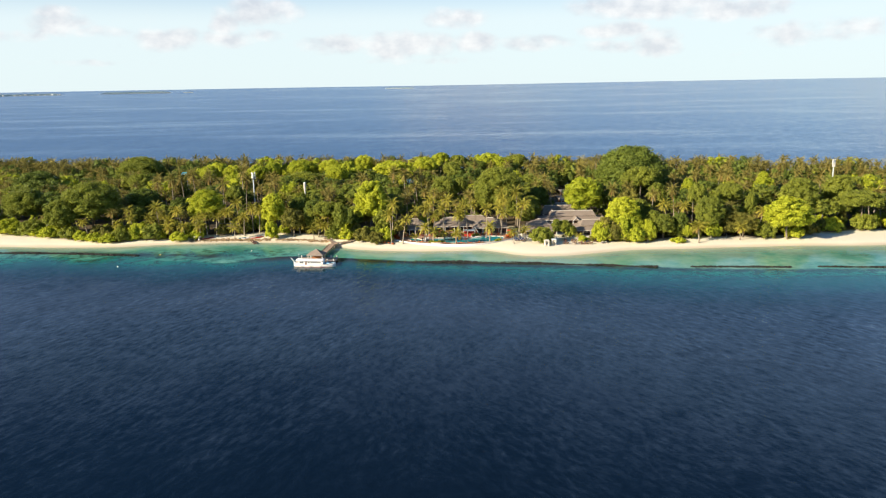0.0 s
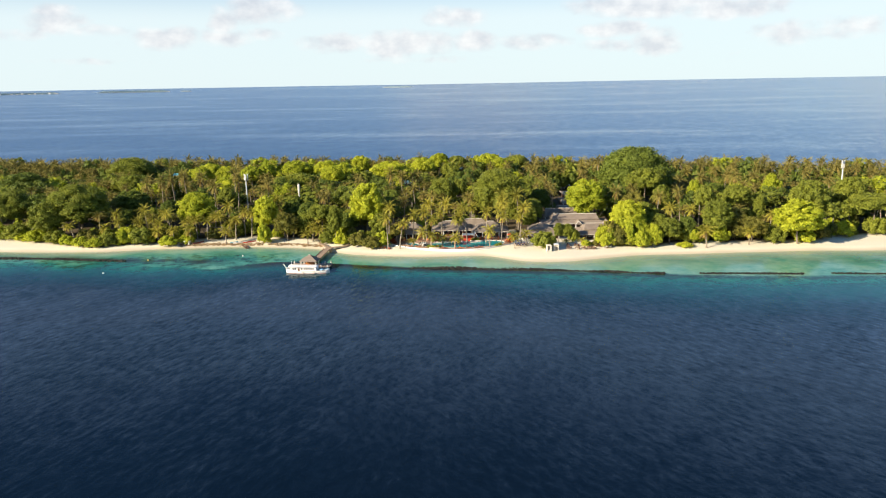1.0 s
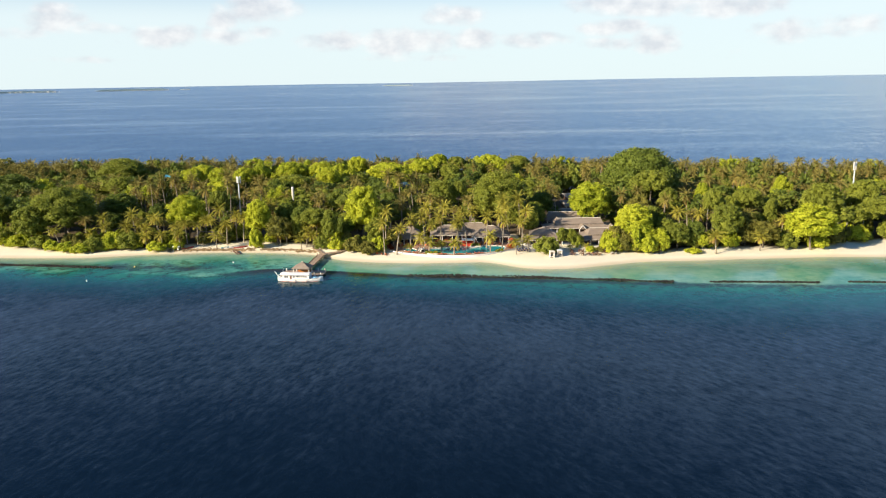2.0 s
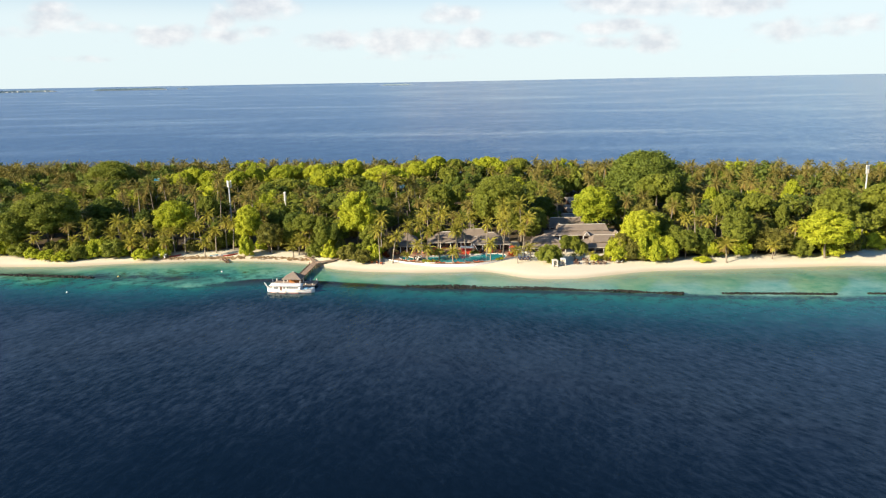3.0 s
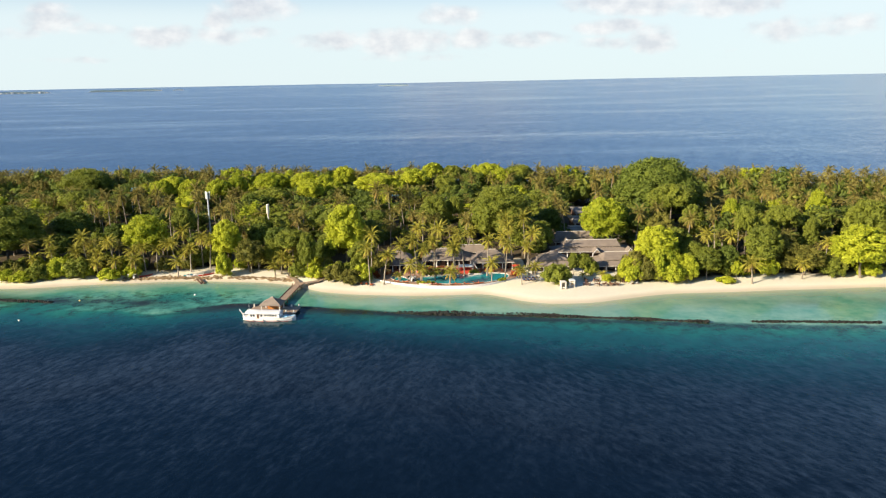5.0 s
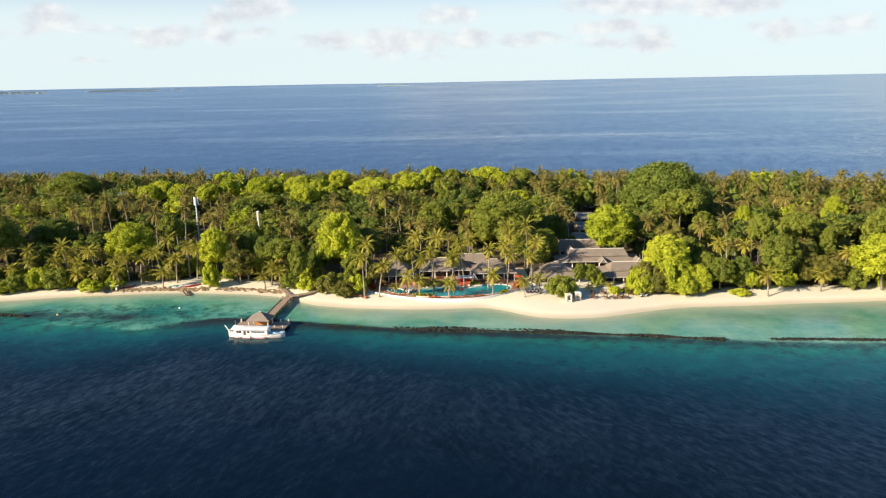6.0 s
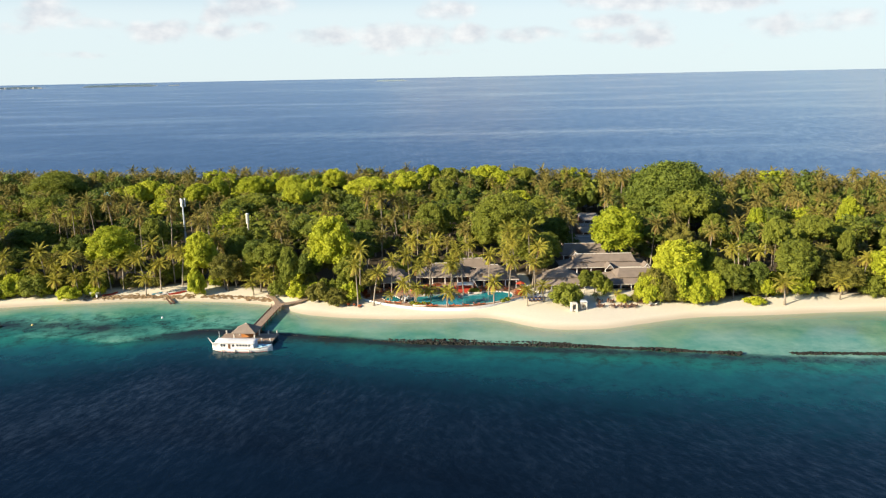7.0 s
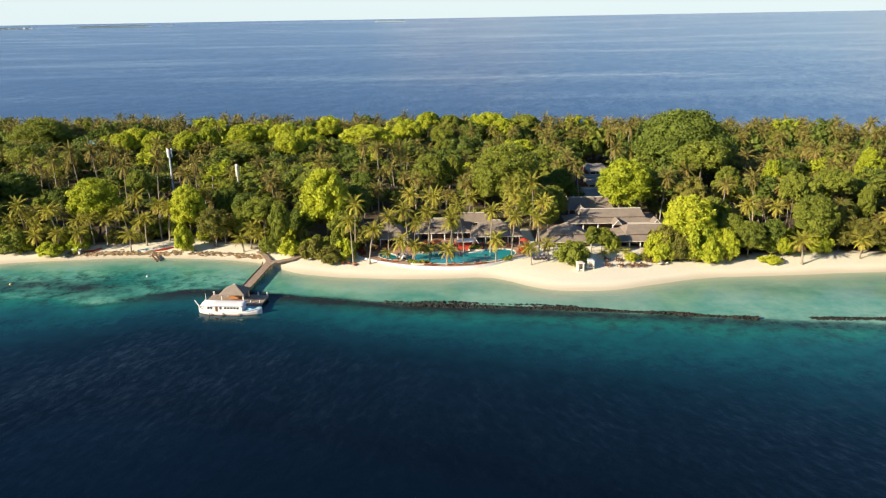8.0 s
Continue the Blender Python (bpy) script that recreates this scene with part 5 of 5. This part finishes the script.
table = make_table("square brown timber dining table on the sand", "tables on the beach")
chair = make_chair(WOOD, "brown timber dining chair at a beach table", "chairs at the beach tables")
hall_table = make_table("square brown timber table on the pool terrace", "tables on the pool terrace")
red_chair = make_chair(RED, "red dining chair on the pool terrace", "chairs on the pool terrace")
orange_chair = make_chair(ORANGE, "orange dining chair on the pool terrace", "chairs on the pool terrace")
for i, (x, y, seats) in enumerate([(47.1, 295.6, 3), (46.8, 291.7, 4), (50.4, 295.4, 4), (49.8, 291.1, 2), (51.9, 291.0, 2), (54.0, 291.3, 4), (55.9, 291.2, 4), (58.4, 294.5, 3)]):
    put_at(table, x, y, ground_z(x, y), 12 * (i % 5))
    for k in range(seats):
        a = radians(90 * k + 12 * (i % 5))
        cx, cy = x + 0.86 * math.sin(a), y - 0.86 * math.cos(a)
        put_at(chair, cx, cy, ground_z(cx, cy), 180 + math.degrees(a))


for i in range(13):
    x, y = -15.2 + 3.1 * i + 0.5 * math.sin(5.0 * i), (310.2, 311.1, 309.8)[i % 3]
    put_at(hall_table, x, y, TERRACE + 0.01, 17 * (i % 4))
    for k in range(3 + i % 2):
        a = radians(90 * k + 17 * (i % 4))
        put_at(red_chair if (i + k) % 3 else orange_chair, x + 0.88 * math.sin(a), y - 0.88 * math.cos(a), TERRACE + 0.01, 180 + math.degrees(a))


def planter(x, y, rx, ry, seed, label):
    """A low white-walled bed with plants in it."""
    ob = thing("planter_bed", label, "planter", (x, y, TERRACE + 0.004))
    line = [(rx * math.cos(a), ry * math.sin(a) * (1 + 0.12 * math.cos(2 * a))) for a in np.linspace(0, 2 * math.pi, 28, endpoint=False)]
    part("kerb", ribbon(line, 0.22, -0.5, 0.38), CREAM, ob, "pale rounded kerb")
    part("soil", filled([line], 0.26), GROUND_SOIL, ob, "dark soil")
    rng = np.random.default_rng(seed)
    for i in range(7):
        px, py, r = rng.uniform(-0.7, 0.7) * rx, rng.uniform(-0.6, 0.6) * ry, rng.uniform(0.35, 0.6)
        (v, f), limbs = crown_parts(seed + i, r, r * 0.7, 7, 40, 0.13)
        mesh_part("plant", (v + (px, py, 0.26 + r * 0.5), f), (GREEN_LEAF, BRIGHT_LEAF, FLOWER)[i % 3], ob)


planter(-2.6, 296.2, 2.6, 1.0, 501, "low pale-kerbed bed of shrubs at the pool edge")
planter(-1.2, 307.0, 2.4, 0.9, 511, "low pale-kerbed bed of shrubs behind the pool")
planter(13.0, 307.9, 2.2, 0.9, 521, "low pale-kerbed bed of shrubs behind the pool")


def beach_cabana(x, y, turn, roof_mat, curtains, label):
    ob = thing("beach_cabana", label, "cabana", (x, y, ground_z(x, y)), turn)
    for a in (-0.82, 0.82):
        for b in (-0.82, 0.82):
            part("post", a_box(a - 0.07, a + 0.07, b - 0.07, b + 0.07, -0.2, 2.1, bevel=0.01), CREAM, ob, "white post")
    part("roof", hip(2.0, 2.0, 2.22, 1.3, 1.3, 2.4, 0.12), roof_mat, ob)
    part("day_bed", a_box(-0.74, 0.74, -0.7, 0.74, 0.2, 0.55, bevel=0.05), CREAM, ob, "cream cushioned day bed")
    for sx in curtains:
        part("curtain", a_box(sx * 0.82 - 0.05, sx * 0.82 + 0.05, -0.82, 0.82, 0.1, 2.1, bevel=0.02), CREAM, ob, "white hanging curtain")
    part("curtain", a_box(-0.82, 0.82, 0.78, 0.85, 0.1, 2.1, bevel=0.02), CREAM, ob, "white hanging curtain")
    for sx in (-0.62, 0.62):
        part("curtain", a_box(sx - 0.16, sx + 0.16, -0.88, -0.80, 0.1, 2.1, bevel=0.02), CREAM, ob, "white gathered curtain")


beach_cabana(38.9, 288.9, 0, CREAM, (-1, 1), "cream curtained beach cabana on the sand")
beach_cabana(41.9, 290.6, -6, STEEL, (1,), "cream-framed beach cabana with grey roof")


def pool_bar():
    ob = thing("pool_bar", "red pool bar kiosk with a white flat canopy", "kiosk", (9.8, 309.6, TERRACE))
    part("counter", a_box(-2.0, 2.0, -1.3, 1.3, 0, 1.1, bevel=0.04), RED, ob, "red painted counter")
    part("back_wall", a_box(-2.0, 2.0, 1.0, 1.2, 1.1, 2.3), RED, ob)
    for a in (-1.9, 1.9):
        part("post", a_box(a - 0.08, a + 0.08, -1.3, -1.14, 1.1, 2.3), WOOD, ob)
    part("canopy", a_box(-2.3, 2.3, -1.7, 1.5, 2.3, 2.5, bevel=0.05), WHITE, ob, "white flat canopy")


pool_bar()


def parasol(x, y, z, r, h, mat, label, group):
    ob = thing("parasol", label, "parasol", (x, y, z), group=group)
    part("pole", a_pole(0, 0, 0, h, 0.04), WOOD, ob)
    ring = [(r * math.cos(a), r * math.sin(a)) for a in np.linspace(0, 2 * math.pi, 8, endpoint=False)]
    part("canopy", slab_between([[(u, v, h - 0.62) for u, v in ring], [(u * 1.02, v * 1.02, h - 0.52) for u, v in ring], [(u * 0.05, v * 0.05, h + 0.06) for u, v in ring]]), mat, ob)
    part("base", a_pole(0, 0, 0, 0.1, 0.3), CREAM, ob)


for x, y, z, mat, label in (
    (-16.2, 307.0, TERRACE, DRY_LEAF, "thatched parasol beside the wading pool"), (-1.5, 309.6, TERRACE, ORANGE, "orange parasol on the pool terrace"), (1.6, 310.4, TERRACE, ORANGE, "orange parasol on the pool terrace"),
    (26.6, 310.4, TERRACE, RED, "red parasol on the pool terrace"), (31.2, 301, None, CREAM, "cream parasol over blue sun loungers"),
):
    parasol(x, y, ground_z(x, y) if z is None else z, 1.4, 2.5, mat, label, "parasols round the pool")


def flower_hedge(x, y, r, seed):
    ob = thing("flowering_shrub", "red and orange flowering shrub beside the pool terrace", "shrub", (x, y, TERRACE))
    (v, f), limbs = crown_parts(seed, r, r * 0.7, 8, 60, 0.16)
    mesh_part("crown", (v + (0, 0, r * 0.55), f), FLOWER, ob)
    mesh_part("stem", tree_trunk(seed, r * 0.55, limbs, 0.05), BARK, ob)


for i, (x, y, r) in enumerate([(-4, 311.5, 0.9), (-2.2, 312.6, 0.8), (0.4, 312.4, 0.9), (4.6, 311.6, 1.0), (6.4, 310.6, 0.9), (13.2, 310.2, 0.9), (25.6, 305.4, 1.0), (27.2, 306.6, 1.2), (27.2, 309.4, 1.2), (-19.0, 305, 1.0), (-20.0, 308.5, 1.1), (26.2, 303.8, 0.9), (-16.5, 309, 0.8)]):
    flower_hedge(x, y, r, 400 + i)
for i, (x, y, r, k) in enumerate([(11.9, 308.0, 1.1, 1), (13.4, 308.6, 1.0, 1), (-3.6, 307.2, 1.2, 1), (3.4, 308.8, 1.1, 0), (20.2, 297.8, 0.8, 1), (21.6, 298.8, 0.9, 0), (-5.4, 296.9, 0.9, 1), (-4.2, 296.4, 0.8, 0)]):
    ob = thing("terrace_shrub", "low green shrub in a bed at the pool edge", "shrub", (x, y, TERRACE))
    (v, f), limbs = crown_parts(430 + i, r, r * 0.6, 8, 60, 0.17)
    mesh_part("crown", (v + (0, 0, r * 0.5), f), BRIGHT_LEAF if k == 0 else GREEN_LEAF, ob)
    mesh_part("stem", tree_trunk(430 + i, r * 0.5, limbs, 0.05), BARK, ob)

leaning = thing("leaning_pole", "white pole leaning over the pool edge", "pole", (14.6, 308.0, TERRACE))
mesh_part("pole", tube([(-2.4, 1.8, 3.6), (-1.2, 0.9, 1.8), (0, 0, -0.2)], [0.07, 0.08, 0.09], 8), WHITE, leaning)

# masts over the wood
def telecom_mast(x, y, top, label, panels, panel_h):
    ob = thing("telecom_mast", label, "mast", (x, y, ground_z(x, y)))
    h = top - ground_z(x, y)
    part("pole", a_pole(0, 0, -0.5, h, 0.42, 0.26, 12), STEEL, ob, "pale tapered steel pole")
    for i in range(panels):
        a = 2 * math.pi * i / max(panels, 1) + 0.5
        cx, cy = 0.85 * math.cos(a), 0.85 * math.sin(a)
        part("antenna", a_box(cx - 0.22, cx + 0.22, cy - 0.16, cy + 0.16, h - panel_h, h + 0.3, bevel=0.04), WHITE, ob, "white panel antenna")
        part("bracket", a_box(min(0, cx), max(0, cx) + 0.05, min(0, cy), max(0, cy) + 0.05, h - panel_h * 0.5, h - panel_h * 0.5 + 0.12), STEEL, ob)
    return ob


telecom_mast(-90.3, 364, 22.6, "pale steel telecom mast with white panel antennas", 3, 2.8)
shroud = thing("water_tower", "slender tower with a white cylindrical tank among palms", "tower", (-63.2, 348, ground_z(-63.2, 348)))
part("shaft", a_pole(0, 0, -0.5, 14.4, 0.34, 0.30, 12), CREAM, shroud)
part("tank", a_pole(0, 0, 14.4, 17.8, 0.55, 0.55, 16), CREAM, shroud, "pale cylindrical tank")
part("cap", a_pole(0, 0, 17.8, 18.1, 0.6, 0.2, 16), WHITE, shroud)
east = telecom_mast(190, 376, 23.0, "lattice mast with a large white equipment box", 2, 3.4)
part("equipment_box", a_box(-0.5, 0.5, -0.5, 0.5, 17.8, 19.6, bevel=0.06), CREAM, east, "white equipment box")
tarp = thing("blue_roof", "small turquoise sheet roof among the palms", "roof", (-143, 425, 0))
part("sheet", hip(3.4, 3.0, 16.0, 2.4, 0.3, 17.0), BLUE_ROOF, tarp)
for sx in (-1, 1):
    for sy in (-1, 1):
        part("post", a_pole(sx * 1.4, sy * 1.2, 1.0, 15.9, 0.15), STEEL, tarp)

# west beach
shelter = thing("beach_shelter", "low dark-roofed open shelter behind the palms", "shelter", (-93, 325.5, ground_z(-93, 325.5)))
part("roof", hip(12, 5, 3.0, 9, 0.3, 4.4), SHINGLE, shelter)
for x in (-5.4, -1.8, 1.8, 5.4):
    for y in (-2, 2):
        part("post", a_pole(x, y, -0.3, 2.9, 0.1), WOOD, shelter)
stand = thing("white_stand", "white timber boat stand on the beach", "stand", (-102.5, 313.6, ground_z(-102.5, 313.6)))
part("beam", a_box(-1.6, 1.2, -0.2, 0.2, 1.5, 1.75, bevel=0.03), WHITE, stand)
part("upright", a_box(0.2, 0.7, -0.2, 0.2, -0.2, 1.5, bevel=0.03), WHITE, stand)
part("brace", a_box(-1.4, -1.2, -0.1, 0.1, -0.2, 1.5), WHITE, stand)


def canoe(x, y, turn, mat, label):
    ob = thing("kayak", label, "kayak", (x, y, ground_z(x, y) + 0.02), turn, group="kayaks on the beach")
    rows = [[(u, -w, 0.32 + 0.1 * abs(u) / 1.7), (u, -w * 0.6, 0.02), (u, w * 0.6, 0.02), (u, w, 0.32 + 0.1 * abs(u) / 1.7)] for u, w in ((-1.8, 0.06), (-1.1, 0.34), (0, 0.42), (1.1, 0.34), (1.8, 0.06))]
    part("hull", slab_between(rows), mat, ob)
    part("seat", a_box(-0.4, 0.1, -0.22, 0.22, 0.28, 0.40, bevel=0.03), DARK_WOOD, ob)


for x, y, turn, mat, label in ((-79, 315.5, 20, RED, "red plastic kayak on the sand"), (-77.5, 316.6, 35, RED, "red plastic kayak on the sand"), (-83, 315.2, 10, WHITE, "white kayak on the sand"), (-81.4, 316.2, -15, WHITE, "white kayak on the sand"),
                               (-84.4, 316.0, 40, BLUE_ROOF, "turquoise kayak on the sand"), (-99.4, 315.8, 30, RED, "dark red kayak beside the palms"), (-98.3, 316.6, 60, RED, "dark red kayak beside the palms")):
    canoe(x, y, turn, mat, label)
ramp_ob = thing("slipway", "two dark timber slipway rails down the beach", "slipway", (-78.5, 309.6, 0.3), 35)
for s in (-0.5, 0.5):
    part("rail", slab_between([[(s - 0.2, -2.6, z - 0.3), (s + 0.2, -2.6, z - 0.3), (s + 0.2, 2.2, z + 0.35), (s - 0.2, 2.2, z + 0.35)] for z in (0.0, 0.28)]), DARK_WOOD, ramp_ob)


def wrack(name, x0, x1, off, seed, count, label):
    """Heaps of dead seagrass, roots and small rocks along the high-water line."""
    rng = np.random.default_rng(seed)
    pieces = []
    for i in range(count):
        x = rng.uniform(x0, x1)
        y = float(smooth_along(SHORE, np.array([x]))[0]) + off + rng.normal(0, 0.75)
        v, f = ICO_1
        r = rng.uniform(0.12, 0.45)
        pieces.append((v * (1 + 0.25 * rng.normal(size=(len(v), 1))) * (r * 1.5, r, r * 0.45) + (x, y, ground_z(x, y) + 0.05), f))
    v, f = merge(pieces)
    tagged(new(name, array_mesh(name, v, f, [DRIFT])), label, "beach wrack", kind="stuff")


wrack("beach_wrack", -106, -72, 3.2, 1, 520, "brown heaps of dead seagrass and roots on the sand")
wrack("beach_wrack", -70, -47, 3.2, 2, 260, "brown heaps of dead seagrass and roots on the sand")


BUOY_YELLOW = plain("yellow float", (0.6, 0.42, 0.10), (0.75, 0.55, 0.18), 0.5)


def buoy(x, y, mat, label):
    ob = thing("buoy", label, "buoy", (x, y, 0), group="mooring buoys")
    bm = bmesh.new()
    bmesh.ops.create_uvsphere(bm, u_segments=12, v_segments=8, radius=0.30, matrix=pose(0, 0, 0.1))
    part("float", bm, mat, ob, smooth=True)
    part("ring", a_pole(0, 0, 0.36, 0.52, 0.06), STEEL, ob)


buoy(-118, 270.5, WHITE, "round white mooring buoy on the water")
buoy(-75.5, 294, WHITE, "round white mooring buoy on the water")
buoy(-109.6, 289.7, BUOY_YELLOW, "small yellow mooring buoy over the reef")

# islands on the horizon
# the haze of distance is mixed straight into these pale base colours
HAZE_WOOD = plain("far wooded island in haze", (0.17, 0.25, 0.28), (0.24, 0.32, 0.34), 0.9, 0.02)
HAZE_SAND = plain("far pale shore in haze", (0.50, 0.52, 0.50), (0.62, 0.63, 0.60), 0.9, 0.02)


def far_island(bearing, half, high, label, seed, houses=0):
    """A low wooded island at the sea's edge, seen end to end over an angle."""
    rng = np.random.default_rng(seed)
    r = 4400.0
    ob = thing("far_island", label, "island")
    a = np.radians(np.linspace(bearing - half, bearing + half, 60))
    t = np.linspace(-1, 1, 60)
    base = float(sea_height(np.array([0.0]), np.array([60 + r]))[0])
    tops = base + high * np.clip(6 * (1 - np.abs(t)), 0, 1) * (0.8 + 0.3 * rng.random(60))
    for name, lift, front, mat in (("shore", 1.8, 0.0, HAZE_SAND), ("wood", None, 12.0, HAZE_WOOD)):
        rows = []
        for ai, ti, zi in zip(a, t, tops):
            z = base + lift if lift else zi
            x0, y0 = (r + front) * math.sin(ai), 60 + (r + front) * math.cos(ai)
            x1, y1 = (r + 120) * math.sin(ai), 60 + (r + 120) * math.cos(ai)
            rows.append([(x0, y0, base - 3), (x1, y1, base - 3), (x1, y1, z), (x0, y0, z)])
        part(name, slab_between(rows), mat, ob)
    for i in range(houses):
        ai = radians(rng.uniform(bearing - half * 0.95, bearing + half * 0.95))
        w, h = rng.uniform(2, 5), rng.uniform(3.5, 8)
        x, y = (r - 6) * math.sin(ai), 60 + (r - 6) * math.cos(ai)
        part("house", a_box(x - w, x + w, y - 4, y + 4, base - 1, base + h), HAZE_SAND, ob, "pale far house")


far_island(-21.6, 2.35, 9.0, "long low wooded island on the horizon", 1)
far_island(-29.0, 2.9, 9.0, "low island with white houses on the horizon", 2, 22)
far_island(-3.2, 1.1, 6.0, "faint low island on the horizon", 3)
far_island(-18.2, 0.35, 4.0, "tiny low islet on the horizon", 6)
for maker in (blue_lounger, orange_lounger, white_lounger, table, chair, hall_table, red_chair, orange_chair):
    away(maker)
